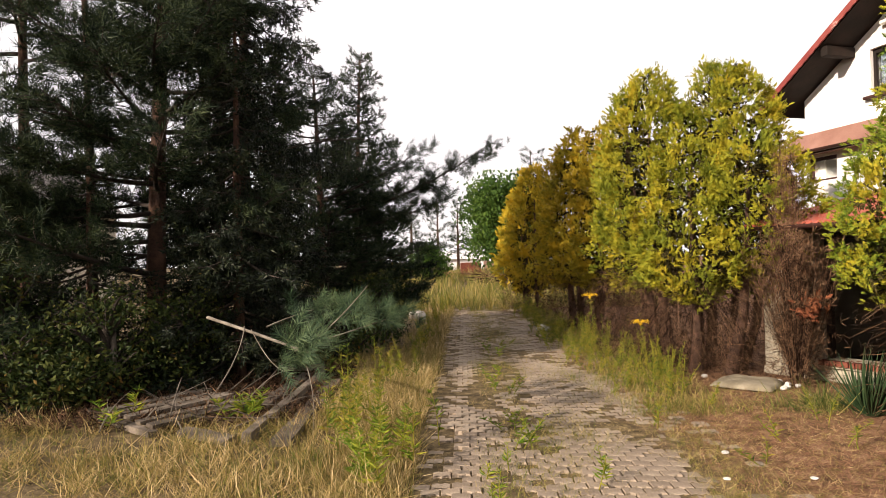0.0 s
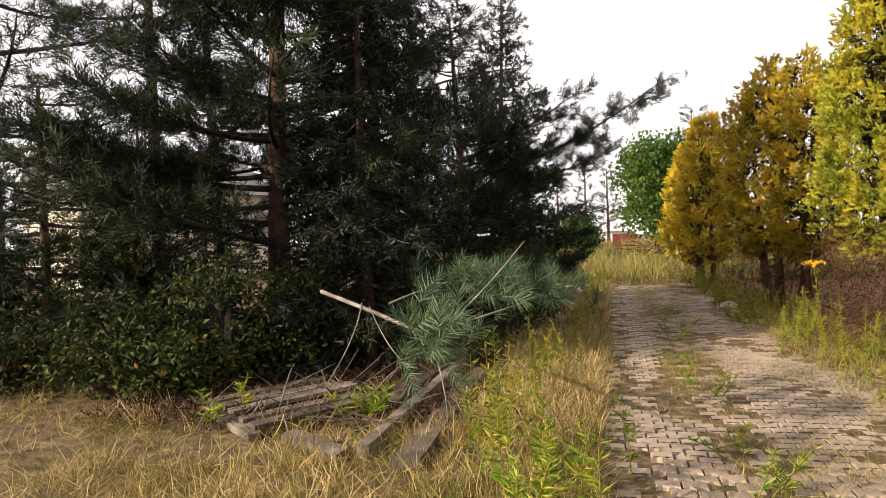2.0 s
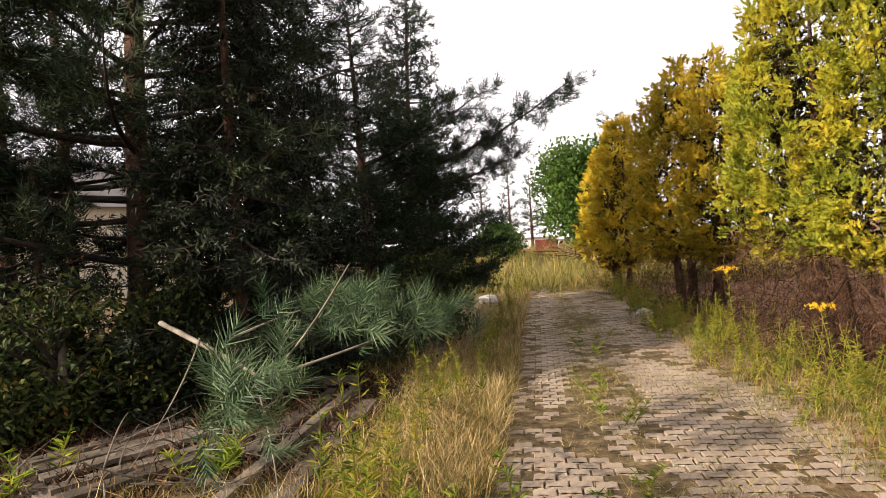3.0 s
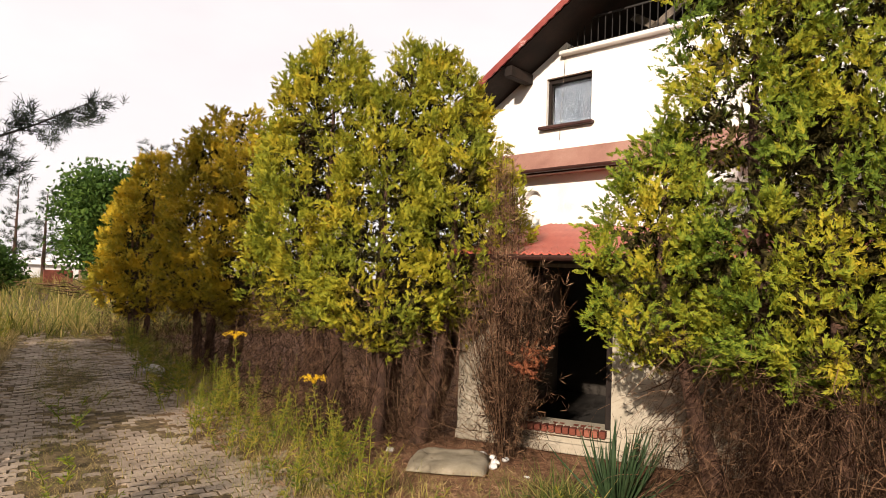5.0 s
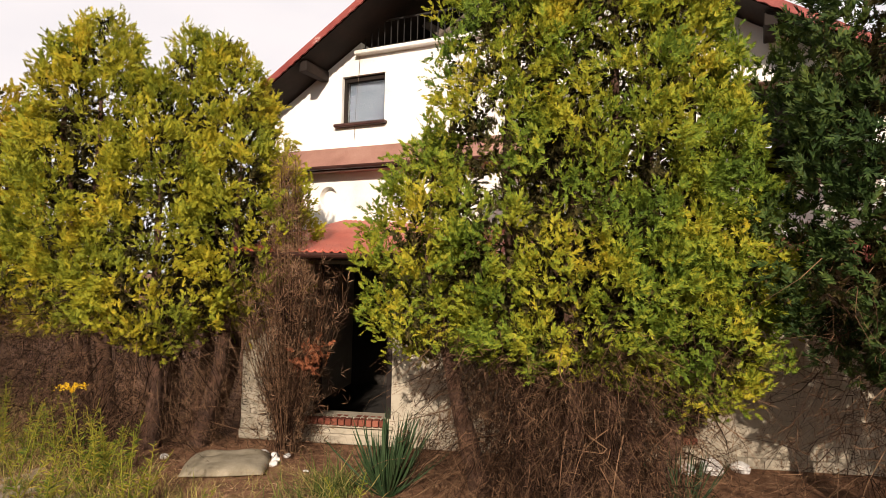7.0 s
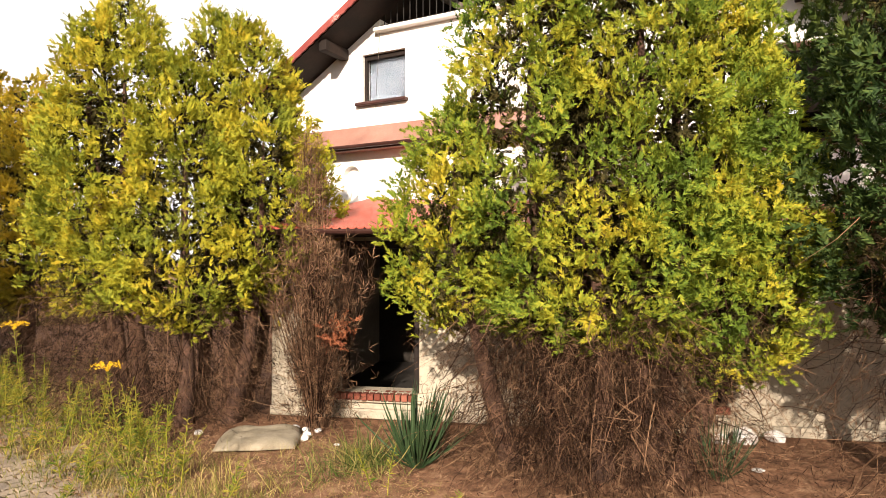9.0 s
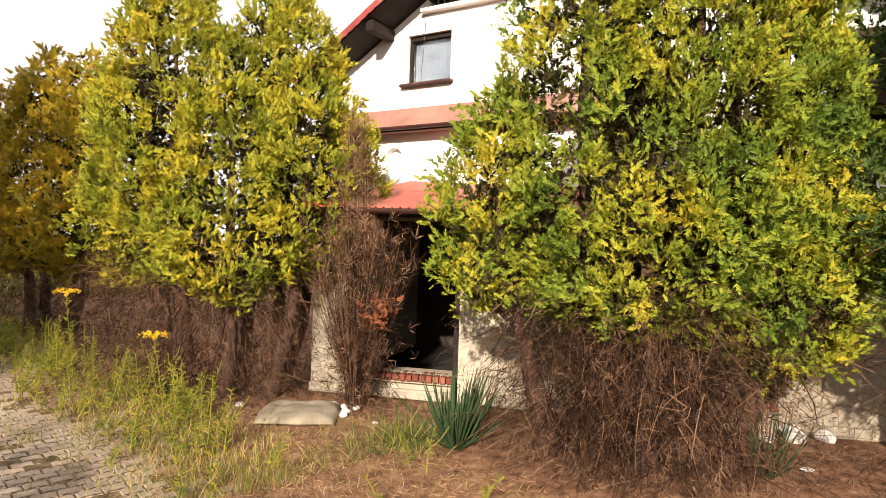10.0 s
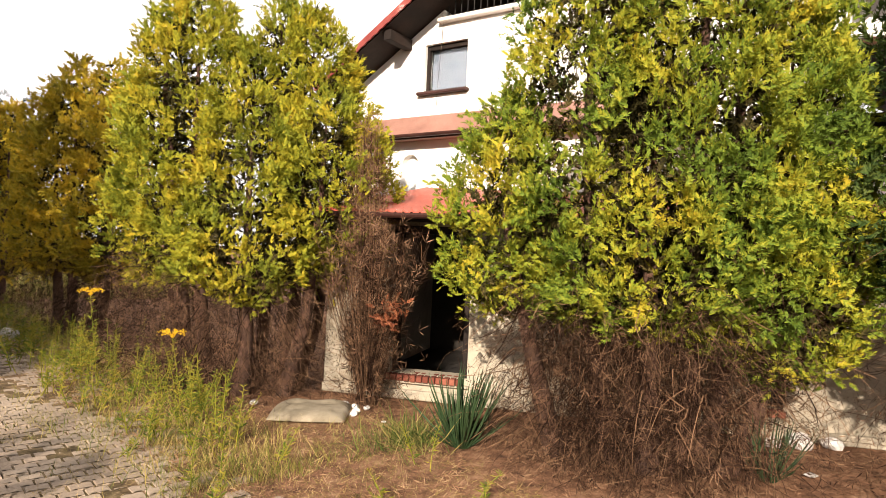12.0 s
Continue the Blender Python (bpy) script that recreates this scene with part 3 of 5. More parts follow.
# upper window
win = box_part("window", (-5.06, -4.25, 3.50, 3.505, 4.2, 4.98), M_GLASS, house, 0, UP, "upper window with brown frame and painted grey-blue sky reflection")
win.visible_shadow = False
for d in ((-5.06, -5.01, 3.46, 3.53, 4.2, 4.98), (-4.285, -4.25, 3.46, 3.53, 4.2, 4.98), (-5.01, -4.285, 3.46, 3.53, 4.90, 4.98), (-5.01, -4.285, 3.46, 3.53, 4.2, 4.235)):
    box_part("window_frame", d, M_DARKWOOD, win, 0.006, UP)
box_part("window_sill", (-5.15, -4.19, 3.30, 3.5, 4.145, 4.197), M_GUTTER, win, 0.012, UP, "brown protruding sill")
# sheet added behind the glass, coloured like reflected sky
box_part("reflection_backing", (-5.0, -4.28, 3.56, 3.57, 4.2, 4.98), M_PANE_REFLECT, win, 0, UP)
cable_v, cable_f = tube_data([(-4.72, 3.38, 5.3), (-4.73, 3.37, 4.9), (-4.76, 3.36, 4.4), (-4.78, 3.37, 3.95)], [0.0035] * 4, 5)
cv = cable_v @ np.array(UP.to_3x3()).T + np.array(UP.translation)
part("cable", np_mesh("cable", cv, cable_f, M_GREYBARK), M_GREYBARK, house, "loose grey cable hanging down the wall")

# low side window under the skirt roof
side_win = box_part("window", (-6.42, -5.78, 3.50, 3.505, 2.92, 3.36), M_GLASS, house, 0, UP, "dark low window beneath the skirt roof")
side_win.visible_shadow = False
for d in ((-6.42, -6.38, 3.45, 3.53, 2.92, 3.36), (-5.82, -5.78, 3.45, 3.53, 2.92, 3.36), (-6.38, -5.82, 3.45, 3.53, 3.30, 3.36), (-6.38, -5.82, 3.45, 3.53, 2.92, 2.96)):
    box_part("window_frame", d, M_GUTTER, side_win, 0.005, UP)

# skirt roof with gutter under the window
bm = bmesh.new()
box(bm, -6.7, -0.8, -0.20, 0.20, -0.012, 0.012, 0.003, Matrix.Translation((0, 3.275, 3.645)) @ Matrix.Rotation(radians(55), 4, "X"))
bm.transform(UP)
skirt = part("skirt_roof", bm, M_SKIRT, house, "faded red tin skirt roof")
box_part("fascia", (-6.68, -0.82, 3.15, 3.18, 3.40, 3.49), M_GUTTER, skirt, 0.004, UP)
box_part("soffit", (-6.66, -0.84, 3.18, 3.398, 3.41, 3.425), M_SKIRT, skirt, 0.0, UP)
gutter("gutter", -6.7, -0.8, 3.096, 3.465, 0.05, M_GUTTER, house, UP)

# loggia ledge and railing
box_part("ledge", (-4.78, 0.05, 3.28, 3.62, 5.285, 5.35), M_WALL, house, 0.012, UP, "white ledge of the loggia")
rail = box_part("railing", (-4.70, -0.02, 3.42, 3.45, 5.80, 5.83), M_IRON, house, 0.004, UP, "black iron loggia railing")
for k in range(40):
    u = -4.66 + k * 0.118
    box_part("baluster", (u, u + 0.014, 3.428, 3.442, 5.35, 5.80), M_IRON, rail, 0, UP)
box_part("bottom_rail", (-4.70, -0.02, 3.42, 3.45, 5.40, 5.42), M_IRON, rail, 0.003, UP)
for s in (-1, 1):
    box_part("brace", (-0.9, 0.9, -0.05, 0.05, -0.06, 0.06), M_GREYBARK, house, 0.006, UP @ Matrix.Translation((-3.6, 4.2, 5.75)) @ Matrix.Rotation(radians(-33 * s), 4, "Y"))

# main roof: two slopes with verge boards, deep eaves
for s, u_end in ((-1, -6.85), (1, 2.6)):
    bm = bmesh.new()
    pts = [(PEAK_U, PEAK_Z), (u_end, roof_z(u_end))]
    vs = []
    for y in (2.75, 10.0):
        for dz in (0.0, -0.10):
            for u, z in pts:
                vs.append(bm.verts.new((u, y, z + dz)))
    for q in ((0, 1, 3, 2), (4, 5, 7, 6), (0, 1, 5, 4), (2, 3, 7, 6), (1, 3, 7, 5), (0, 2, 6, 4)):
        bm.faces.new([vs[i] for i in q])
    bmesh.ops.recalc_face_normals(bm, faces=bm.faces)
    bm.transform(UP)
    # the underside's shade is partly in this near-black wood colour
    slope = part("roof", bm, M_DARKWOOD, house, "boarded underside of the gable roof, darkened for eaves shade")
    # red sheet above with a scalloped verge
    bm = bmesh.new()
    n = 72
    rows_v = []
    for k in range(n + 1):
        u = PEAK_U + (u_end - PEAK_U) * k / n
        z = roof_z(u) + 0.02
        low = z - 0.105 - 0.018 * abs(math.sin(math.pi * k / 2))
        rows_v.append([bm.verts.new((u, 10.05, z)), bm.verts.new((u, 2.70, z)), bm.verts.new((u, 2.70, low)), bm.verts.new((u, 2.725, low)), bm.verts.new((u, 2.725, z - 0.01))])
    for a, b in zip(rows_v, rows_v[1:]):
        for i in range(4):
            bm.faces.new([a[i], a[i + 1], b[i + 1], b[i]])
    bmesh.ops.recalc_face_normals(bm, faces=bm.faces)
    bm.transform(UP)
    part("verge", bm, M_VERGE, slope, "red sheet edge with flaking paint")
    for u in (u_end - s * 1.45, u_end - s * 3.2):
        box_part("purlin", (u - 0.07, u + 0.07, 2.8, 3.4, roof_z(u) - 0.28, roof_z(u) - 0.11), M_DARKWOOD, slope, 0.01, UP)
box_part("sill_ledge", (0.6, 2.3, 3.28, 3.5, 3.0, 3.05), M_GUTTER, house, 0.008, UP, "red ledge below a dark opening")
box_part("head_ledge", (0.5, 2.3, 3.30, 3.4, 4.175, 4.21), M_WALL, house, 0.006, UP)

# ---- trees ----
def tree_thing(name, x, y, label, category="tree", group=""):
    return thing(name, Matrix.Translation((x, y, 0)), label, category, group)


def lobe_radius(s):
    return np.clip(s / 0.16, 0, 1) ** 0.6 * np.clip(1 - np.clip(s, 0, 1) ** 3.0, 0, 1) ** 0.62


def thuja(x, y, lobes, mat, label, size=0.15, clumps=260, per=19, twigs=900, group="hedge thujas", bare=None):
    """A thuja of several leaders. lobes: (dx, dy, bottom, top, radius) of the green part; brown bare twigs below."""
    t = tree_thing("thuja", x, y, label, "conifer", group)
    pos, dirs, sizes, inner = [], [], [], []
    for k, (dx, dy, z0, z1, R) in enumerate(lobes):
        n = int(clumps * (z1 - z0) * R / 2.2)
        s = rng.beta(1.05, 1.25, n)
        az = rng.uniform(0, 2 * np.pi, n)
        lump = 0.97 + 0.13 * np.sin(az * 3 + s * 9 + k) + 0.09 * np.sin(az * 5 - s * 14 + 2 * k)
        r = R * lobe_radius(s) * lump * rng.uniform(0.72, 1.03, n)
        c = np.stack([dx + r * np.cos(az), dy + r * np.sin(az), z0 + s * (z1 - z0)], 1)
        out = np.stack([np.cos(az), np.sin(az), 0.25 + 0.9 * s], 1)
        keep = np.ones(n, bool)
        for j, (ex, ey, f0, f1, Q) in enumerate(lobes):
            if j != k:
                q = Q * lobe_radius((c[:, 2] - f0) / (f1 - f0))
                keep &= np.hypot(c[:, 0] - ex, c[:, 1] - ey) > 0.72 * q
        c, out = c[keep], unit(out[keep])
        m = len(c)
        # each clump is a plume: sprays set left and right of a short shoot that points out and up
        ln = rng.uniform(0.05, 0.20, m)
        shoot = unit(out * rng.uniform(0.5, 1.2, (m, 1)) + np.array([0, 0, 0.55]) + 0.55 * rng.standard_normal((m, 3)))
        side = unit(np.cross(shoot, rng.standard_normal((m, 3))))
        u = rng.uniform(0, 1, (m, per))
        w = rng.uniform(-1, 1, (m, per)) * (0.95 - 0.6 * u)
        p = c[:, None] + shoot[:, None] * (u * ln[:, None])[..., None] + side[:, None] * (w * 0.75 * ln[:, None])[..., None] + 0.035 * rng.standard_normal((m, per, 3))
        d = unit(shoot[:, None] + side[:, None] * (1.1 * w)[..., None] + 0.55 * rng.standard_normal((m, per, 3)))
        pos.append(p.reshape(-1, 3))
        dirs.append(d.reshape(-1, 3))
        sizes.append((size * rng.uniform(0.6, 1.3, (m, per))).ravel())
        # backing sprays inside the crown, their dark colour deepens its shade
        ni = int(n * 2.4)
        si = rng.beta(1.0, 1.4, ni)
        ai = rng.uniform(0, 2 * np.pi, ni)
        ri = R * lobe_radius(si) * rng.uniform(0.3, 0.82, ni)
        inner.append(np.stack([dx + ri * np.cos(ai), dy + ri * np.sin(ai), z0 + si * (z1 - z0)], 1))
    pos, dirs, sizes = np.concatenate(pos), np.concatenate(dirs), np.concatenate(sizes)
    ok = pos[:, 2] > 0.2
    v, f = scatter(*FAN, pos[ok], dirs[ok], sizes[ok])
    part("crown", np_mesh("crown", v, f, mat), mat, t)
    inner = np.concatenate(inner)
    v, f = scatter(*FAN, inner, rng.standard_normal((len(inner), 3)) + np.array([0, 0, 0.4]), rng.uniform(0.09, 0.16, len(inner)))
    part("inner_foliage", np_mesh("inner_foliage", v, f, M_INNER), M_INNER, t, "dull olive-brown inner foliage darkened for crown shade")
    for dx, dy, z0, z1, R in lobes:
        top = z0 + (z1 - z0) * 0.9
        pts = [(dx * 0.6, dy * 0.6, -0.05), (dx * 0.8 + 0.04, dy * 0.8, z0 * 0.6), (dx, dy + 0.03, (z0 + top) / 2), (dx, dy, top)]
        v, f = tube_data(pts, [0.08 + 0.04 * R, 0.06 + 0.02 * R, 0.035, 0.008], 7, 0.12)
        part("trunk", np_mesh("trunk", v, f, M_BARK, True), M_BARK, t)
    # bare hanging twigs of the skirt
    n = twigs
    which = rng.choice(bare if bare else range(len(lobes)), n)
    L = np.array(lobes)[which]
    az = rng.uniform(0, 2 * np.pi, n)
    r0 = L[:, 4] * np.sqrt(rng.uniform(0.02, 0.78, n))
    h0 = L[:, 2] * rng.uniform(0.08, 1.25, n) + 0.04
    p0 = np.stack([L[:, 0] + r0 * np.cos(az), L[:, 1] + r0 * np.sin(az), h0], 1)
    reach = rng.uniform(0.08, 0.4, n)
    p2 = p0 + np.stack([reach * np.cos(az), reach * np.sin(az), -rng.uniform(-0.05, 0.5, n)], 1) + rng.normal(0, 0.14, (n, 3))
    p2[:, 2] = np.maximum(p2[:, 2], 0.01)
    p1 = (p0 + p2) / 2 + rng.normal(0, 0.17, (n, 3)) + np.array([0, 0, 0.06])
    tw = thin_twigs(p0, p1, p2, 0.0012 + 0.004 * rng.uniform(0, 1, n) ** 2.5, 3)
    q0 = (p0 + 2 * p1 + p2) / 4
    m = n
    idx = rng.integers(0, n, m)
    b0 = q0[idx] + rng.normal(0, 0.05, (m, 3))
    b2 = b0 + rng.normal(0, 0.13, (m, 3)) + np.array([0, 0, -0.10])
    b1 = (b0 + b2) / 2 + rng.normal(0, 0.05, (m, 3))
    b2[:, 2] = np.maximum(b2[:, 2], 0.01)
    tw2 = thin_twigs(b0, b1, b2, rng.uniform(0.0012, 0.003, m), 3)
    v, f = join([tw, tw2])
    tagged(part("dead_twig_skirt", np_mesh("dead_twig_skirt", v, f, M_BROWNTWIG), M_BROWNTWIG, t, "dry bare brown twigs near the ground"), kind="stuff")
    # dry tatters on the twigs
    k = int(n * 1.6)
    idx = rng.integers(0, n, k)
    tp = p2[idx] * 0.45 + q0[idx] * 0.55 + rng.normal(0, 0.08, (k, 3))
    tp[:, 2] = np.maximum(tp[:, 2], 0.03)
    v, f = scatter(*FAN_DRY, tp, rng.normal(0, 0.6, (k, 3)) + np.array([0, 0, -0.5]), rng.uniform(0.03, 0.085, k))
    tagged(part("dry_spray", np_mesh("dry_spray", v, f, M_BROWNTWIG), M_BROWNTWIG, t), kind="stuff")
    return t


thuja(3.67, 9.32, [(-0.50, 0.33, 1.15, 4.35, 0.68), (0.52, -0.36, 1.15, 4.22, 0.70), (0.0, 0.0, 1.0, 3.8, 0.86), (-0.2, -0.45, 0.95, 3.2, 0.70), (-0.62, 0.95, 1.1, 3.55, 0.62), (0.78, -0.56, 1.15, 3.4, 0.62), (0.25, -0.10, 2.4, 4.3, 0.4), (-0.75, 0.6, 2.4, 4.1, 0.38), (0.38, -0.92, 1.35, 3.1, 0.52)], M_THUJA, "yellow-green thuja with clustered tops and bare brown skirt", clumps=430, per=22, size=0.086, twigs=2400, bare=[0, 1, 2, 3, 4])
thuja(3.05, 14.0, [(0.0, 0.5, 1.0, 4.5, 0.68), (0.3, -0.3, 0.9, 4.35, 0.66), (-0.1, 1.3, 0.9, 4.2, 0.68), (0.3, -0.7, 0.9, 3.6, 0.55)], M_THUJA_GOLD, "golden thuja with clustered tops in the hedge", clumps=300, per=14, size=0.125, twigs=1100)
thuja(2.65, 19.5, [(0.0, 0.9, 0.7, 4.1, 0.75), (0.1, -0.6, 0.7, 4.25, 0.75), (-0.2, 0.2, 0.6, 3.6, 0.72)], M_THUJA_GOLD, "bright gold thuja further along the hedge", clumps=220, per=10, twigs=500, size=0.18)
thuja(5.08, 5.14, [(0.20, -0.25, 1.05, 5.7, 0.86), (-0.30, 0.46, 1.05, 4.6, 0.74), (0.55, -0.74, 0.70, 3.5, 0.66), (-0.66, 0.98, 1.1, 2.8, 0.54), (-0.25, -0.1, 1.0, 3.1, 0.74), (0.42, -0.45, 0.85, 5.0, 0.70), (-0.05, 0.2, 2.6, 5.0, 0.5)], M_THUJA_GREEN, "big green thuja with yellowing edges beside the opening", clumps=480, per=23, twigs=3000, size=0.080, bare=[0, 1, 4])
thuja(6.0, 2.95, [(0.0, 0.05, 1.0, 5.4, 0.98), (0.3, -0.7, 0.8, 4.6, 0.9), (-0.25, 0.0, 1.6, 4.4, 0.7)], M_THUJA_DARK, "dark green shaded thuja by the house wall", clumps=330, per=14, twigs=1100, size=0.12)
def conifer(x, y, height, limbs, mat, label, trunk_r=0.14, lean=(0, 0), tuft=0.16, density=1.0, crown_base=1.5, spread=2.4, droop=0.0, template=TUFT, bark=M_BARK, category="pine tree", seed_limbs=None, taper=0.85):
    """A pine: trunk, limbs with side twigs, and needle tufts along them."""
    t = tree_thing("pine_tree", x, y, label, category)
    top = np.array([lean[0], lean[1], height])
    trunk_pts = bezier((0, 0, -0.1), (lean[0] * 0.2, lean[1] * 0.2, height * 0.5), top, 12)
    v, f = tube_data(trunk_pts, np.linspace(trunk_r, 0.02, 12), 9, 0.06)
    part("trunk", np_mesh("trunk", v, f, bark, True), bark, t)
    tp, td = [], []
    plan = []
    for k in range(limbs):
        h = crown_base + (height - crown_base) * (k + rng.uniform(0, 0.9)) / limbs
        rel = (h - crown_base) / (height - crown_base)
        ln = spread * (1.05 - taper * rel) * rng.uniform(0.6, 1.15)
        az = k * 2.399 + rng.normal(0, 0.3)
        plan.append((h, az, ln, 0.25 * ln - droop * ln, 1.0))
    for h, az, ln, rise, dens in plan + list(seed_limbs or []):
        s = np.interp(h, trunk_pts[:, 2], np.arange(12))
        i = int(min(s, 10))
        root = trunk_pts[i] + (trunk_pts[i + 1] - trunk_pts[i]) * (s - i)
        d = np.array([math.cos(az), math.sin(az), 0])
        end = root + d * ln + np.array([0, 0, rise])
        mid = (root + end) / 2 + np.array([0, 0, -0.10 * ln]) + rng.normal(0, 0.06 * ln, 3)
        pts = bezier(root, mid, end, 7)
        wood = [tube_data(pts, np.linspace(0.012 + 0.012 * ln, 0.006, 7), 5)]
        nt = max(3, int(ln * 7 * density * dens))
        for q in range(nt):
            u = 0.22 + 0.78 * (q + rng.uniform()) / nt
            base = np.array([np.interp(u, np.linspace(0, 1, 7), pts[:, c]) for c in range(3)])
            side = np.array([-d[1], d[0], 0]) * (1 if q % 2 else -1)
            tl = (0.25 + 0.45 * (1 - u)) * ln * 0.45 * rng.uniform(0.5, 1.2) + 0.12
            tip = base + unit(side * 0.8 + d * 0.7 + np.array([0, 0, 0.25 - 1.1 * droop]) + rng.normal(0, 0.3, 3)) * tl
            wood.append(tube_data(bezier(base, (base + tip) / 2 + rng.normal(0, 0.04, 3), tip, 4), [0.008, 0.006, 0.005, 0.003], 3))
            m = max(3, int(tl * 22 * density))
            w = rng.uniform(0.25, 1.02, m)[:, None]
            p = base + (tip - base) * w + rng.normal(0, 0.05, (m, 3))
            tp.append(p)
            td.append(unit(tip - base) * 0.8 + np.array([0, 0, 0.35 - droop]) + rng.normal(0, 0.5, (m, 3)))
        v, f = join(wood)
        part("limb", np_mesh("limb", v, f, M_LIMB, True), M_LIMB, t)
    tp, td = np.concatenate(tp), np.concatenate(td)
    v, f = scatter(*template, tp, td, tuft * rng.uniform(0.7, 1.25, len(tp)))
    part("needles", np_mesh("needles", v, f, mat), mat, t)
    return t


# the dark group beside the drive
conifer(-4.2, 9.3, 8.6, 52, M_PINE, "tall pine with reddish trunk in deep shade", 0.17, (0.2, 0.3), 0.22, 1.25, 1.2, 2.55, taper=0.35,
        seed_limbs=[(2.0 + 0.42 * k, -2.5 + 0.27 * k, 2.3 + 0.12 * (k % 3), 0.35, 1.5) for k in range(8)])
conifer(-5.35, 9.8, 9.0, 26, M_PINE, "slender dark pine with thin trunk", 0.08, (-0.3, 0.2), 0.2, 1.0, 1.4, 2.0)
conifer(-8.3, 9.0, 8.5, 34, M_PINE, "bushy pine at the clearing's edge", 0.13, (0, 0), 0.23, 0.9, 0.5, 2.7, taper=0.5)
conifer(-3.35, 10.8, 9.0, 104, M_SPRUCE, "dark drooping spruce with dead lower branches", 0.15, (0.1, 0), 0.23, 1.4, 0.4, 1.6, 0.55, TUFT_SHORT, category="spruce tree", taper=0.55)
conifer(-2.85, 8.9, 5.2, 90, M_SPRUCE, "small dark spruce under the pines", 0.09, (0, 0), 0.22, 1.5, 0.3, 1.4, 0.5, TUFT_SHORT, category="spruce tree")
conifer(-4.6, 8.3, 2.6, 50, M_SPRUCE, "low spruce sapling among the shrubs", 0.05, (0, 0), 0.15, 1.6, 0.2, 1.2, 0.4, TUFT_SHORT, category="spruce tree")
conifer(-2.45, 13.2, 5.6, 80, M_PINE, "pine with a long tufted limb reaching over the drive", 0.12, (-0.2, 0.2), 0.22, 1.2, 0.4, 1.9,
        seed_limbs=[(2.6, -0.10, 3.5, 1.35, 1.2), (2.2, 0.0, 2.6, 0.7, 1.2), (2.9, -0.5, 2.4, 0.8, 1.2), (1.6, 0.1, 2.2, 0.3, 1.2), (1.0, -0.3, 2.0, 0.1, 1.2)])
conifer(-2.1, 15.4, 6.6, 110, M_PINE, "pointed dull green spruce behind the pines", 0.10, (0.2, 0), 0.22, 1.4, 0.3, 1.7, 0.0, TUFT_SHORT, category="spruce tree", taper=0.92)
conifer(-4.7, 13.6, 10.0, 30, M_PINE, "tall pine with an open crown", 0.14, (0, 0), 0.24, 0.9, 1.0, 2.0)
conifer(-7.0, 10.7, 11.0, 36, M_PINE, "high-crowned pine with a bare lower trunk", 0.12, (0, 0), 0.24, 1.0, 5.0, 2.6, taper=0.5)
conifer(-9.5, 13.5, 4.2, 30, M_PINE, "low pine deeper in the clearing", 0.10, (0, 0), 0.24, 0.8, 0.4, 2.4)
conifer(-13.0, 11.0, 8.0, 40, M_PINE, "dark pine in the row by the meadow", 0.13, (0, 0), 0.24, 0.9, 0.5, 3.4)
conifer(6.5, 46.0, 9.5, 44, M_PINE, "distant dark pine behind the green tree", 0.2, (0, 0), 0.45, 0.6, 1.0, 3.0)
for px, py, ph in ((-3.0, 62, 8.0), (-0.5, 70, 9.5), (1.6, 66, 8.0)):
    conifer(px, py, ph, 30, M_PINE, "distant pine against the sky", 0.2, (0, 0), 0.5, 0.6, 2.0, 1.8)


def broadleaf(x, y, height, radius, mat, label, base=0.8, leaves=9000, leaf=0.16, category="tree", name="broadleaf_tree"):
    t = tree_thing(name, x, y, label, category)
    v, f = tube_data(bezier((0, 0, -0.1), (0.1, 0, height * 0.4), (0, 0.1, height * 0.8), 8), np.linspace(0.05 * radius + 0.03, 0.02, 8), 8, 0.06)
    part("trunk", np_mesh("trunk", v, f, M_GREYBARK, True), M_GREYBARK, t)
    wood, p = [], []
    nl = 40
    for k in range(nl):
        h = base + (height - base) * rng.uniform(0.1, 0.85)
        az = k * 2.399
        rel = (h - base) / (height - base)
        ln = radius * math.sqrt(max(0.05, 1 - (2 * rel - 0.75) ** 2 * 0.75)) * rng.uniform(0.7, 1.05)
        end = np.array([math.cos(az) * ln, math.sin(az) * ln, min(height, h + 0.35 * ln)])
        pts = bezier((0, 0, h - 0.3), (end[0] * 0.5, end[1] * 0.5, h + 0.1), end, 5)
        wood.append(tube_data(pts, np.linspace(0.03, 0.006, 5), 5))
        for c in range(9):
            w = rng.uniform(0.45, 1.05)
            cc = pts[0] + (end - pts[0]) * w + rng.normal(0, 0.16 * radius, 3)
            p.append(cc + rng.normal(0, 0.13 * radius, (leaves // (nl * 9), 3)))
    v, f = join(wood)
    tagged(part("branchwork", np_mesh("branchwork", v, f, M_LIMB, True), M_LIMB, t), kind="stuff")
    p = np.concatenate(p)
    p = p[p[:, 2] > base * 0.5]
    v, f = scatter(*LEAF, p, rng.normal(0, 0.7, (len(p), 3)) + np.array([0, 0, 0.1]), leaf * rng.uniform(0.6, 1.2, len(p)))
    part("crown", np_mesh("crown", v, f, mat), mat, t)
    return t


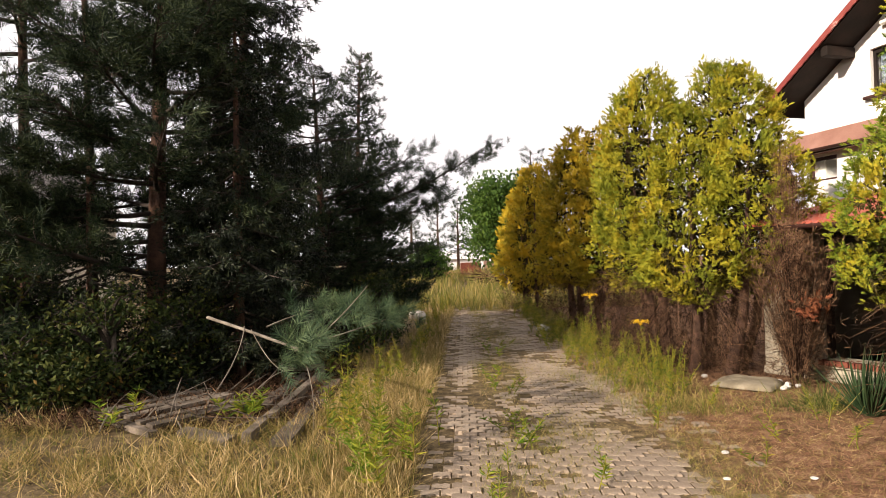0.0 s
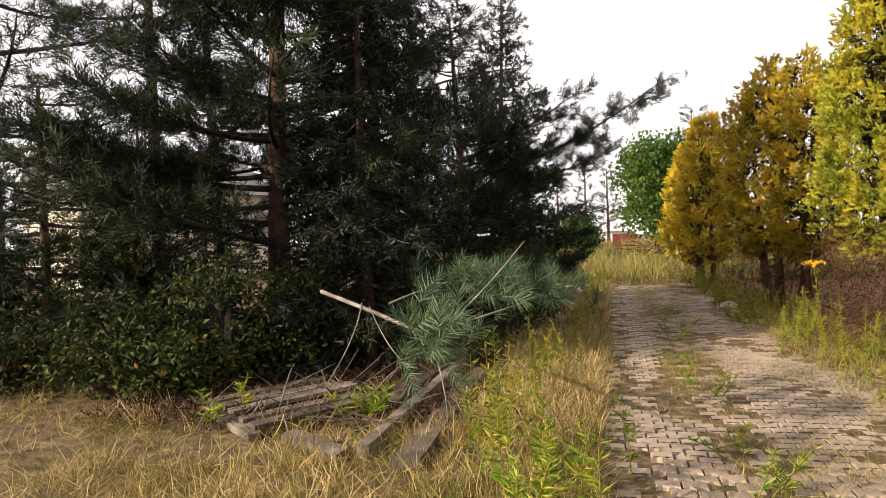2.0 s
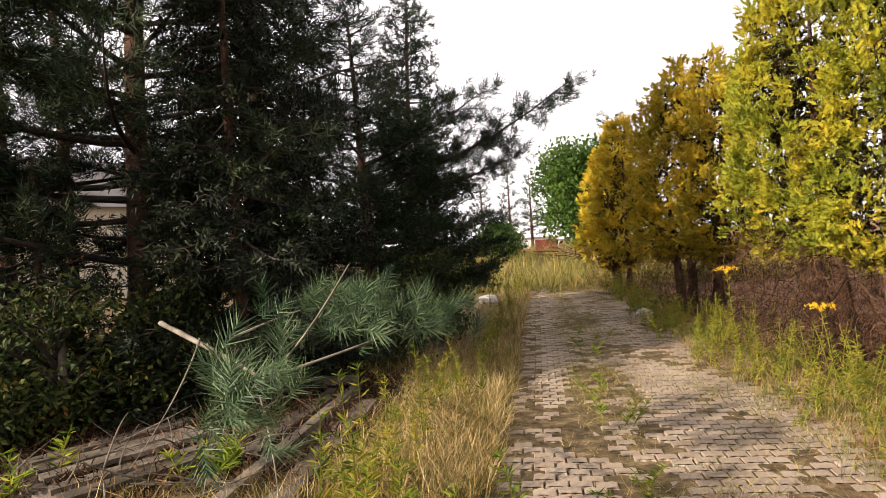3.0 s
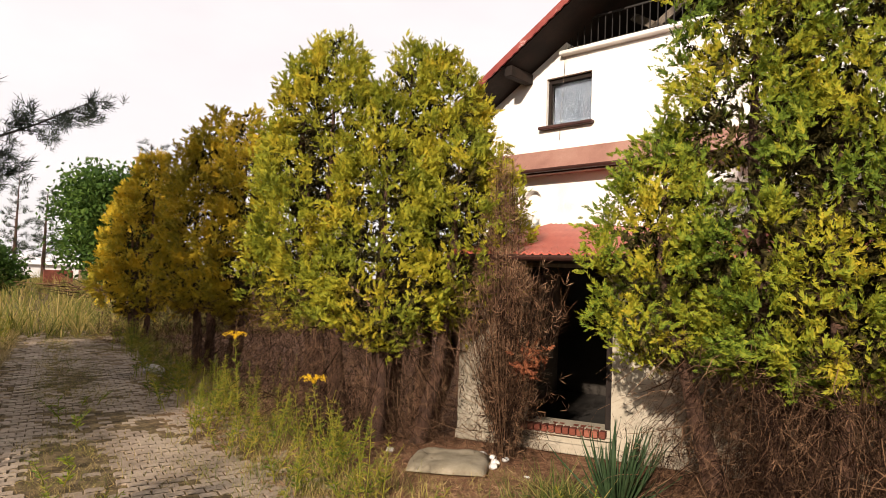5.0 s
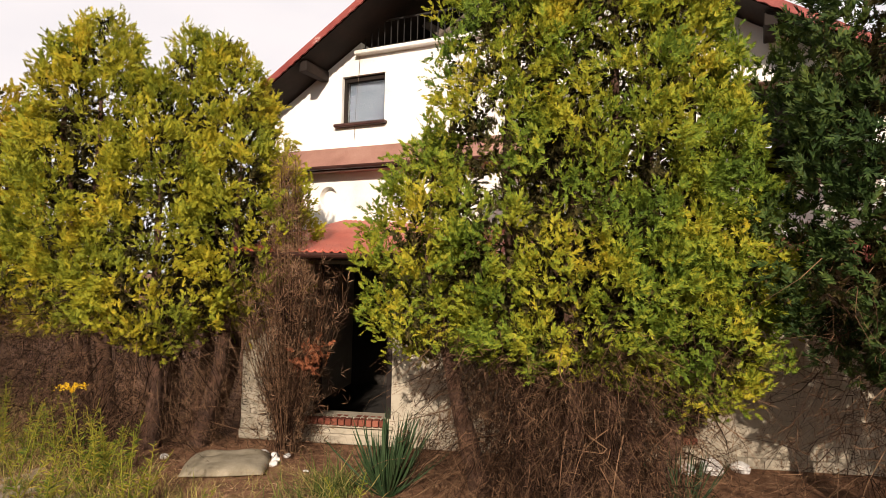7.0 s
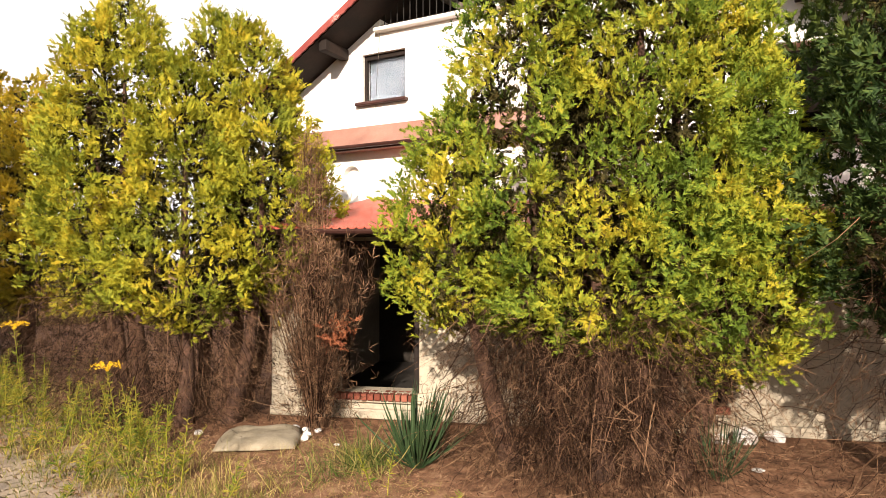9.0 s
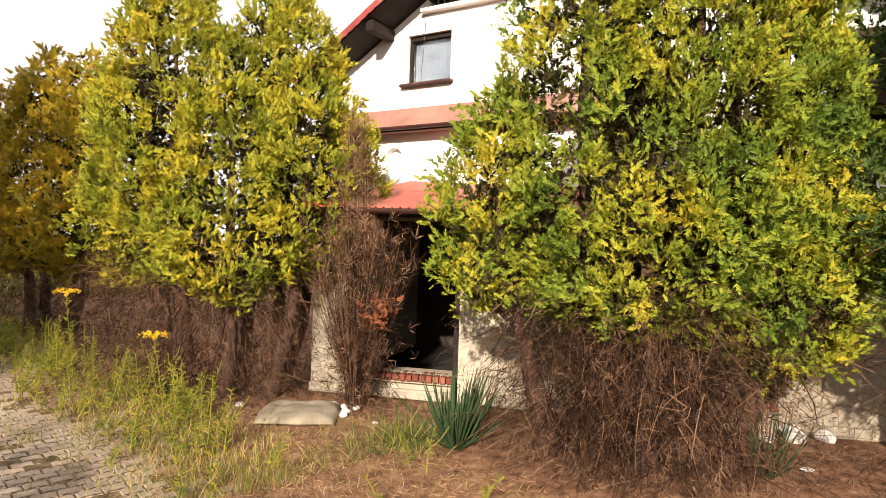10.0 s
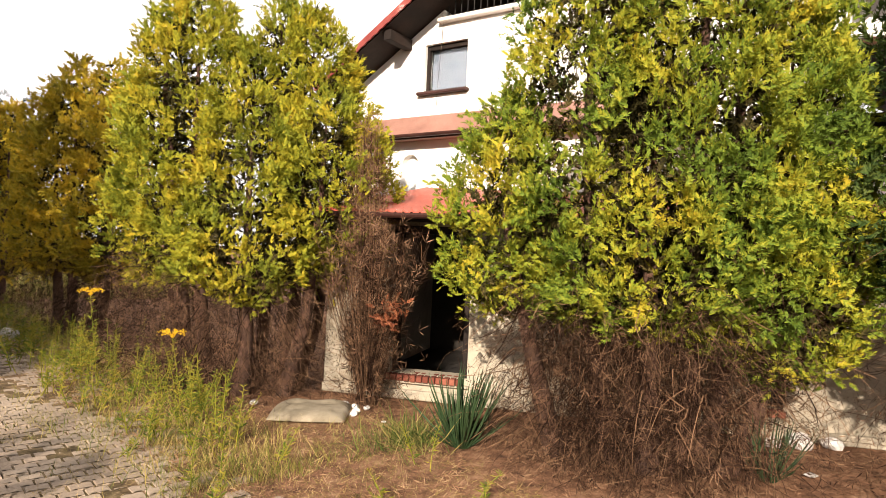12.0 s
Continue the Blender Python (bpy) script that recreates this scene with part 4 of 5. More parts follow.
broadleaf(3.6, 36.0, 6.0, 2.4, M_MAPLE, "rounded fresh green tree at the end of the drive", 0.8, 16000, 0.26)
broadleaf(-0.8, 36.0, 2.6, 1.1, M_MAPLE, "small bright green bush beyond the drive", 0.2, 4000, 0.2, "bush", "bush")
broadleaf(7.2, 36.0, 6.6, 1.8, M_GREYBARK, "sparse grey leafless tree behind the hedge", 1.0, 2500, 0.12)
for bx, by, bh, br in ((-5.0, 7.35, 0.9, 0.7), (-4.1, 7.8, 1.5, 0.6), (-6.6, 7.4, 0.8, 0.9), (-3.4, 8.4, 1.3, 0.6), (-8.4, 7.9, 1.2, 1.0), (-1.6, 10.6, 1.1, 0.55), (-1.3, 12.4, 1.4, 0.6), (-5.6, 8.3, 2.0, 0.8), (-9.8, 7.6, 1.0, 0.9), (-4.4, 7.2, 0.6, 0.5)):
    broadleaf(bx, by, bh, br, M_SHRUB, "tangled dark shrub with a few orange leaves", 0.05, 3200, 0.075, "shrub", "shrub")
conifer(-6.4, 7.9, 3.4, 40, M_PINE, "young pine spreading over the shrubs", 0.07, (0.1, -0.1), 0.19, 1.3, 0.4, 2.0, 0.1)
conifer(-8.9, 7.4, 3.6, 36, M_PINE, "young pine at the meadow's edge", 0.07, (0.0, 0.1), 0.19, 1.2, 0.3, 2.0, 0.1)


def dead_bough():
    """A bare limb hung with limp dead strands."""
    t = thing("dead_bough", Matrix.Identity(4), "bare dead spruce bough hung with limp grey strands", "branch")
    pts = bezier((-2.95, 9.7, 3.15), (-2.0, 9.2, 3.45), (-0.95, 8.7, 3.30), 10)
    part("limb", np_mesh("limb", *tube_data(pts, np.linspace(0.022, 0.006, 10), 6), M_LIMB, True), M_LIMB, t)
    n = 90
    u = rng.uniform(0.15, 1.0, n)
    p0 = np.stack([np.interp(u, np.linspace(0, 1, 10), pts[:, c]) for c in range(3)], 1)
    p2 = p0 + np.stack([rng.normal(0, 0.06, n), rng.normal(0, 0.06, n), -rng.uniform(0.15, 0.6, n)], 1)
    v, f = thin_twigs(p0, (p0 + p2) / 2 + rng.normal(0, 0.04, (n, 3)), p2, rng.uniform(0.003, 0.008, n), 4)
    k = 500
    i = rng.integers(0, n, k)
    w = rng.uniform(0.2, 1.0, k)[:, None]
    v2, f2 = scatter(*FAN_DRY, p0[i] * (1 - w) + p2[i] * w, np.array([0, 0, -1.0]) + rng.normal(0, 0.5, (k, 3)), rng.uniform(0.05, 0.11, k))
    v, f = join([(v, f), (v2, f2)])
    tagged(part("strand", np_mesh("strand", v, f, M_SPRUCE), M_SPRUCE, t), kind="stuff")


dead_bough()
# ---- grass ----
def blade_template(bend=0.6, width=0.024):
    v = np.array([[-width / 2, 0, 0], [width / 2, 0, 0], [-width * 0.4, bend * 0.25, 0.5], [width * 0.4, bend * 0.25, 0.5], [0, bend, 0.96]])
    return v, np.array([[0, 1, 3], [0, 3, 2], [2, 3, 4]])


BLADE = blade_template()


def grass(name, n, region, height, mat, label, clump=6, lean=0.35):
    pts = []
    while sum(len(p) for p in pts) < n:
        c = region(n)
        pts.append(c)
    c = np.concatenate(pts)[:n]
    p = np.repeat(c, clump, 0) + rng.normal(0, 0.035, (n * clump, 2))
    z = ground_height(p[:, 0], p[:, 1]) - 0.02
    h = np.repeat(rng.uniform(0.6, 1.25, n), clump) * rng.uniform(0.5, 1.2, n * clump) * height
    d = np.stack([rng.normal(0, lean, len(p)), rng.normal(0, lean, len(p)), np.ones(len(p))], 1)
    v, f = scatter(*BLADE, np.column_stack([p, z]), d, h)
    ob = new(name, np_mesh(name, v, f, mat))
    return tagged(ob, label, "grass", kind="stuff")


def left_meadow(n):
    y = -1 + 12 * rng.uniform(0, 1, n) ** 1.1
    x = path_left(y) - 0.05 - rng.exponential(2.6, n)
    patch = np.array([noise.noise((a * 1.1, b * 1.1, 5.0)) for a, b in zip(x, y)])
    ok = (patch + rng.normal(0, 0.25, n) > -0.12) & (x > -11) & ~((x > -4.0) & (x < -1.3) & (y > 6.4) & (y < 9.5))
    return np.column_stack([x, y])[ok]


def path_strip(n):
    y = 1.5 + 26 * rng.uniform(0, 1, n) ** 1.4
    x = path_left(y) + rng.uniform(0.45, 2.6, n)
    u = x - path_left(y)
    strip = 0.55 * np.exp(-((u - 0.85) / 0.25) ** 2) + 0.35 * np.exp(-((u - 2.3) / 0.3) ** 2) - 0.12
    keep = np.array([noise.noise((a * 1.3, b * 0.5, 3.0)) for a, b in zip(x, y)]) + strip + rng.normal(0, 0.12, n) > 0.06
    return np.column_stack([x, y])[keep]


def path_straw(n):
    y = -0.5 + 22 * rng.uniform(0, 1, n) ** 1.3
    u = rng.uniform(-0.15, 3.0, n)
    x = path_left(y) + u
    track = 0.30 * np.exp(-((u - 0.32) / 0.2) ** 2) + 0.18 * np.exp(-((u - 1.75) / 0.3) ** 2)
    keep = np.array([noise.noise((a * 1.6, b * 1.0, 9.0)) for a, b in zip(x, y)]) - track + rng.normal(0, 0.15, n) > -0.02
    return np.column_stack([x, y])[keep]


def litter_edge(n):
    y = 2.5 + 5.5 * rng.uniform(0, 1, n)
    return np.column_stack([rng.uniform(1.6, 3.6, n) + 0.12 * (y - 3), y])


def left_verge(n):
    y = 1.0 + 26 * rng.uniform(0, 1, n) ** 1.3
    x = path_left(y) - np.abs(rng.normal(0, 0.45, n))
    return np.column_stack([x, y])


def hedge_foot(n):
    y = 6.5 + 20 * rng.uniform(0, 1, n) ** 1.3
    x = 2.2 + 0.033 * y + rng.normal(0.1, 0.35, n)
    return np.column_stack([x, y])


def far_field(n):
    y = 21 + 34 * rng.uniform(0, 1, n) ** 1.5
    x = rng.uniform(-6, 9, n)
    return np.column_stack([x, y])


grass("dry_grass", 7500, left_meadow, 0.21, M_GRASS, "tufts of bleached dry grass beside the drive", 8, 0.95)
grass("green_grass", 3500, left_meadow, 0.20, M_GREENGRASS, "green tufts among the dry grass", 7, 0.8)
grass("path_grass", 4200, path_strip, 0.11, M_GREENGRASS, "short grass growing in the paving joints", 6, 0.7)
grass("straw", 10000, path_straw, 0.075, M_GRASS, "dry straw lying over the paving", 4, 1.6)
grass("litter_grass", 4500, litter_edge, 0.06, M_GREENGRASS, "sparse short grass over the needle litter", 4, 1.1)
grass("litter_straw", 3000, litter_edge, 0.10, M_GRASS, "dry stalks flat on the needle litter", 3, 2.6)
grass("verge_grass", 3300, left_verge, 0.22, M_GRASS, "taller dry grass along the paving edge", 6, 0.5)
grass("hedge_grass", 3000, hedge_foot, 0.17, M_GREENGRASS, "yellowing grass at the foot of the hedge", 6)
grass("field_grass", 3000, far_field, 0.75, M_GREENGRASS, "tall grass closing the end of the drive", 7)


def needle_litter():
    n = 7000
    y = 3.5 + 9 * rng.uniform(0, 1, n)
    x = 2.0 + np.abs(rng.normal(0, 1.6, n))
    p = np.column_stack([x, y, ground_height(x, y) + 0.004])
    d = np.column_stack([rng.normal(0, 1, n), rng.normal(0, 1, n), rng.normal(0, 0.12, n)])
    v, f = scatter(*FAN_DRY, p, d, rng.uniform(0.03, 0.09, n))
    ob = new("needle_litter", np_mesh("needle_litter", v, f, M_NEEDLELITTER))
    tagged(ob, "fallen red-brown needles under the hedge", "leaf litter", kind="stuff")


needle_litter()


def debris():
    n = 4200
    x, y = rng.uniform(-4.6, -1.3, n), rng.uniform(6.3, 10.0, n)
    d = np.column_stack([rng.normal(0, 1, n), rng.normal(0, 1, n), np.abs(rng.normal(0, 0.35, n))])
    v, f = scatter(*FAN_DRY, np.column_stack([x, y, rng.uniform(0.0, 0.09, n)]), d, rng.uniform(0.05, 0.16, n))
    ob = new("twig_debris", np_mesh("twig_debris", v, f, M_BROWNTWIG))
    tagged(ob, "dark fallen twigs and needles around the decking", "leaf litter", kind="stuff")


debris()


def weed(x, y, height, mat, label, stems=5, leaf=0.11, flower=False, group="goldenrod weeds"):
    t = thing("weed_plant", Matrix.Translation((x, y, 0)), label, "weed", group)
    lv, ld, ls, fl = [], [], [], []
    for k in range(stems):
        b = np.array([rng.normal(0, 0.05 + 0.012 * stems), rng.normal(0, 0.05 + 0.012 * stems), 0])
        h = height * rng.uniform(0.6, 1.05)
        e = b + np.array([rng.normal(0, 0.10), rng.normal(0, 0.10), h])
        pts = bezier(b, (b + e) / 2 + rng.normal(0, 0.02, 3), e, 5)
        part("stem", np_mesh("stem", *tube_data(pts, np.linspace(0.005, 0.002, 5), 4), M_WEED), M_WEED, t)
        m = int(16 + 44 * h)
        u = rng.uniform(0.15, 1.0, m)
        q = np.stack([np.interp(u, np.linspace(0, 1, 5), pts[:, c]) for c in range(3)], 1)
        az = rng.uniform(0, 2 * np.pi, m)
        lv.append(q)
        ld.append(np.stack([np.cos(az), np.sin(az), rng.uniform(0.1, 0.9, m)], 1))
        ls.append(leaf * (1.15 - 0.6 * u) * rng.uniform(0.7, 1.2, m))
        fl.append(e)
    tv, tf = leaf_template(0.15)
    v, f = scatter(tv, tf, np.concatenate(lv), np.concatenate(ld), np.concatenate(ls))
    part("leaves", np_mesh("leaves", v, f, mat), mat, t)
    if flower:
        e = fl[0]
        n = 260
        arm = rng.integers(0, 7, n)
        a = arm * 0.9
        u = rng.uniform(0, 1, n)
        p = e + np.stack([np.cos(a) * u * 0.13, np.sin(a) * u * 0.13, 0.06 * np.sin(u * 2.6) + rng.normal(0, 0.006, n)], 1)
        v, f = scatter(*LEAF, p, rng.normal(0, 1, (n, 3)) + np.array([0, 0, 0.6]), rng.uniform(0.012, 0.024, n))
        tagged(part("flower_head", np_mesh("flower_head", v, f, M_FLOWER), M_FLOWER, t, "yellow goldenrod plume"), kind="stuff")
    return t


weed(-0.68, 5.2, 0.58, M_WEED_GREEN, "lush bright green weed clump by the paving", 13, 0.12, group="roadside weeds")
weed(-0.95, 5.9, 0.85, M_WEED, "tall yellow-green weed beside the planks", 6, 0.11, group="roadside weeds")
weed(-0.55, 4.7, 0.42, M_WEED_GREEN, "low leafy weed at the paving edge", 6, 0.12, group="roadside weeds")
weed(-0.75, 7.4, 0.75, M_WEED, "slim weed stalk in the dry grass", 3, 0.09, group="roadside weeds")
for wx, wy, wh in ((-2.16, 6.55, 0.42), (-2.05, 6.7, 0.36), (-3.3, 6.6, 0.3)):
    weed(wx, wy, wh, M_WEED_GREEN, "leafy green sapling growing through the decking", 3, 0.15, group="decking saplings")
for wx, wy, wh in ((-0.85, 6.6, 0.62), (-1.1, 6.3, 0.5), (-0.6, 8.4, 0.6), (-0.95, 7.9, 0.55)):
    weed(wx, wy, wh, M_WEED, "yellowing goldenrod stalks in the dry grass", 4, 0.09, group="roadside weeds")
weed(0.72, 5.4, 0.32, M_WEED_GREEN, "small green weed growing from the paving", 3, 0.10, group="paving weeds")
weed(1.05, 4.5, 0.26, M_WEED_GREEN, "small green weed between the pavers", 2, 0.09, group="paving weeds")
weed(2.0, 6.0, 0.30, M_WEED, "small weed at the litter's edge", 2, 0.08, group="paving weeds")
for k in range(30):
    wy = 7.3 + 4.4 * (k / 30) + rng.normal(0, 0.1)
    wx = 2.55 + rng.normal(0, 0.26)
    weed(wx, wy, rng.uniform(0.35, 0.72), M_WEED, "goldenrod stems yellowing at the hedge foot", 4, 0.075)
for k in range(16):
    wy = 11.5 + 0.5 * k + rng.normal(0, 0.15)
    weed(2.25 + rng.normal(0, 0.2), wy, rng.uniform(0.45, 0.85), M_WEED, "goldenrod stems yellowing at the hedge foot", 4, 0.10)
for k in range(12):
    wy = 3.6 + 0.75 * k + rng.normal(0, 0.2)
    weed(path_left(wy) + 0.95 + rng.normal(0, 0.2), wy, rng.uniform(0.12, 0.3), M_WEED_GREEN, "small green weed rooted between the pavers", 2, 0.08, group="paving weeds")
for wx, wy in ((2.9, 5.6), (3.3, 5.2), (2.4, 4.9), (2.2, 6.6), (2.7, 6.7), (3.5, 6.1), (1.9, 7.4)):
    weed(wx, wy, rng.uniform(0.15, 0.35), M_WEED, "spindly weed standing on the needle litter", 2, 0.07, group="paving weeds")
weed(2.45, 10.0, 0.95, M_WEED, "goldenrod with a yellow plume in bloom", 2, 0.09, True)
weed(2.75, 8.6, 0.75, M_WEED, "goldenrod with a yellow drooping plume", 2, 0.09, True)
for k in range(14):
    weed(path_left(9 + k) - 0.35 + rng.normal(0, 0.15), 9.0 + 1.0 * k, rng.uniform(0.4, 0.8), M_WEED, "weed stalks along the paving edge", 3, 0.09, group="roadside weeds")


def yucca(x, y, n, length, label):
    t = thing("yucca", Matrix.Translation((x, y, 0)), label, "plant")
    tv = np.array([[-0.012, 0, 0], [0.012, 0, 0], [0, -0.008, 0.35], [-0.015, 0.02, 0.4], [0.015, 0.02, 0.4], [-0.010, 0.07, 0.75], [0.010, 0.07, 0.75], [0, 0.14, 1.0]])
    tf = np.array([[0, 1, 2], [0, 2, 3], [1, 4, 2], [3, 2, 5], [2, 4, 6], [2, 6, 5], [5, 6, 7]])
    me = np_mesh("leaf", tv * length, tf, M_YUCCA)
    for k in range(n):
        az = rng.uniform(0, 2 * np.pi)
        tilt = rng.beta(1.2, 2.2) * 1.15
        s = rng.uniform(0.65, 1.1)
        d = np.array([[math.sin(tilt) * math.cos(az), math.sin(tilt) * math.sin(az), math.cos(tilt)]])
        B = bases(d, np.array([rng.uniform(-0.6, 0.6)]))[0]
        m = Matrix([[*(B[r] * s), (0.06 * math.cos(az), 0.06 * math.sin(az), 0.0)[r]] for r in range(3)] + [[0, 0, 0, 1]])
        leaf = new("leaf", me)
        leaf.parent = t
        leaf.matrix_local = m
    return t


yucca(4.17, 6.30, 120, 0.66, "dark green yucca clump with sword leaves")
yucca(5.50, 4.42, 45, 0.5, "smaller yucca in the hedge's shade")

M_STRAP = foliage("strap_leaves", [(0.22, (0.03, 0.055, 0.012)), (0.5, (0.085, 0.115, 0.024)), (0.8, (0.28, 0.22, 0.08))], 2.0, 0.2, island=0.6)


def strap_grass(n):
    a, r = rng.uniform(0, 6.28, n), np.abs(rng.normal(0, 0.22, n))
    return np.column_stack([3.86 + r * np.cos(a), 6.62 + r * np.sin(a)])


grass("strap_grass", 100, strap_grass, 0.30, M_STRAP, "long strap-leaved grass beside the yucca", 6, 0.75)

# ---- dead shrub before the opening ----
def dead_shrub(x, y):
    t = thing("dead_shrub", Matrix.Translation((x, y, 0)), "dead brown upright shrub with a few rusty tufts", "shrub")
    n = 400
    az = rng.uniform(0, 2 * np.pi, n)
    r0 = rng.uniform(0, 0.12, n)
    h = rng.uniform(0.5, 2.0, n)
    r2 = rng.uniform(0.04, 0.62, n) * np.clip(0.05 + h * 0.6, 0.10, 1.0)
    p0 = np.stack([r0 * np.cos(az), r0 * np.sin(az), rng.uniform(0, 0.5, n)], 1)
    p2 = np.stack([r2 * np.cos(az), r2 * np.sin(az), h], 1)
    p1 = np.stack([0.55 * r2 * np.cos(az), 0.55 * r2 * np.sin(az), h * 0.45], 1)
    tw = thin_twigs(p0, p1, p2, rng.uniform(0.0015, 0.0045, n), 5)
    up = 150
    a3 = rng.uniform(0, 2 * np.pi, up)
    q0 = np.stack([0.05 * np.cos(a3), 0.05 * np.sin(a3), rng.uniform(0.5, 1.2, up)], 1)
    rise = rng.uniform(1.6, 3.0, up)
    q2 = np.stack([0.20 * np.cos(a3) * (3.3 - rise) / 1.2 - 0.05, 0.20 * np.sin(a3) * (3.3 - rise) / 1.2 + 0.05, rise], 1)
    tw3 = thin_twigs(q0, (q0 + q2) / 2 + rng.normal(0, 0.03, (up, 3)), q2, rng.uniform(0.0015, 0.005, up), 5)
    m = 4200
    idx = rng.integers(0, n, m)
    w = rng.uniform(0.3, 1.0, m)[:, None]
    b0 = p0[idx] * (1 - w) ** 2 + 2 * w * (1 - w) * p1[idx] + w ** 2 * p2[idx]
    b2 = b0 + unit(p2[idx] - p0[idx]) * 0.10 + rng.normal(0, 0.07, (m, 3))
    tw2 = thin_twigs(b0, (b0 + b2) / 2, b2, np.full(m, 0.0018), 2)
    v, f = join([tw, tw3, tw2])
    tagged(part("twig_mass", np_mesh("twig_mass", v, f, M_BROWNTWIG), M_BROWNTWIG, t), kind="stuff")
    # brown scale foliage still clinging to the tips and to the leader
    kt = 900
    i = rng.integers(0, up, kt)
    w = rng.uniform(0.55, 1.0, kt)[:, None]
    tips = q0[i] * (1 - w) + q2[i] * w + rng.normal(0, 0.03, (kt, 3))
    i = rng.integers(0, n, kt)
    w = rng.uniform(0.7, 1.0, kt)[:, None]
    tips = np.concatenate([tips, p0[i] * (1 - w) + p2[i] * w + rng.normal(0, 0.03, (kt, 3))])
    v, f = scatter(*FAN_DRY, tips, rng.normal(0, 0.6, (2 * kt, 3)) + np.array([0, 0, 0.8]), rng.uniform(0.05, 0.12, 2 * kt))
    tagged(part("brown_spray", np_mesh("brown_spray", v, f, M_DEADSPRAY), M_DEADSPRAY, t, "faded brown scale foliage"), kind="stuff")
    k = 550
    p = np.stack([rng.normal(0.02, 0.18, k), rng.normal(0, 0.22, k), np.abs(rng.normal(0.45, 0.45, k)) + 0.05], 1)
    v, f = scatter(*FAN_DRY, p, rng.normal(0, 1, (k, 3)), rng.uniform(0.05, 0.13, k))
    part("dry_leaves", np_mesh("dry_leaves", v, f, M_BROWNTWIG), M_BROWNTWIG, t)
    c = np.array([0.0, -0.32, 0.95])
    p = c + rng.normal(0, 0.08, (110, 3))
    v, f = scatter(*FAN, p, rng.normal(0, 1, (110, 3)), rng.uniform(0.05, 0.12, 110))
    tagged(part("rust_tuft", np_mesh("rust_tuft", v, f, M_RUST), M_RUST, t, "rust-orange dead tuft"), kind="stuff")
    return t


M_RUST = foliage("rust_foliage", [(0.3, (0.148, 0.0444, 0.0222)), (0.7, (0.296, 0.111, 0.0518))], 3.0, 0.15)
M_DEADSPRAY = foliage("faded_brown_spray", [(0.25, (0.06, 0.030, 0.016)), (0.5, (0.15, 0.080, 0.045)), (0.8, (0.28, 0.17, 0.10))], 3.0, 0.1)
dead_shrub(4.30, 7.82)


# ---- cushion, stones, scraps ----
def cushion(x, y, rz):
    bm = bmesh.new()
    bmesh.ops.create_grid(bm, x_segments=26, y_segments=20, size=0.5)
    top = {}
    for v in bm.verts:
        u, w = v.co.x * 2, v.co.y * 2
        e = max(0.0, (1 - abs(u) ** 4)) * max(0.0, (1 - abs(w) ** 4))
        n = noise.noise((u * 2.2, w * 2.2, 1.0)) * 0.028 + noise.noise((u * 7, w * 7, 4.0)) * 0.008
        pinch = 1 - 0.06 * (abs(u * w))
        v.co = Vector((u * 0.37 * pinch, w * 0.36 * pinch, 0.012 + 0.066 * e ** 0.6 + 1.2 * n * e))
    ret = bmesh.ops.extrude_face_region(bm, geom=list(bm.faces))
    for v in ret["geom"]:
        if isinstance(v, bmesh.types.BMVert):
            v.co.z = 0.004 + 0.1 * max(0, 0.02 - v.co.z)
    bmesh.ops.recalc_face_normals(bm, faces=bm.faces)
    ob = part("cushion", bm, M_CUSHION, None, smooth=True)
    ob.matrix_world = pose(x, y, 0.0, 0, 0, rz)
    return tagged(ob, "flat grimy grey-beige cushion lying on the litter", "cushion")


cushion(3.72, 7.9, -40)


def stone(x, y, r, mat=M_STONE, label="pale weathered stone lying in the grass", name="stone", category="stone", flat=0.6, group=""):
    bm = bmesh.new()
    bmesh.ops.create_icosphere(bm, subdivisions=2, radius=r)
    sd = rng.uniform(0, 50)
    for v in bm.verts:
        k = 1 + 0.35 * noise.noise(v.co / r * 1.1 + Vector((sd, 0, 0)))
        v.co = Vector((v.co.x * k, v.co.y * k * 0.85, v.co.z * k * flat))
    ob = part(name, bm, mat, None)
    ob.matrix_world = pose(x, y, float(ground_height(np.array(x), np.array(y))) + r * flat * 0.45, 0, 0, float(rng.uniform(0, 360)))
    return tagged(ob, label, category, group)


stone(2.22, 14.4, 0.16)
stone(-0.72, 18.2, 0.28)
for sx, sy, sr in ((4.12, 7.95, 0.06), (4.2, 7.86, 0.04), (4.05, 8.05, 0.05), (4.26, 7.75, 0.035), (3.98, 8.12, 0.04), (3.98, 7.82, 0.045), (4.1, 7.7, 0.05), (4.02, 7.62, 0.045), (3.45, 8.55, 0.04), (6.7, 4.6, 0.12), (6.9, 4.4, 0.09), (6.5, 4.75, 0.08)):
    stone(sx, sy, sr, M_LITTER, "white crumb of fallen plaster", "plaster_lump", "rubble", 0.7, "plaster rubble")
for sx, sy, sr in ((2.27, 5.24, 0.035), (1.15, 4.73, 0.04), (2.0, 4.6, 0.03), (2.62, 4.6, 0.03), (5.9, 4.25, 0.05), (4.1, 7.25, 0.03)):
    stone(sx, sy, sr, M_LITTER, "small white scrap of litter", "litter_scrap", "litter", 0.3, "litter scraps")


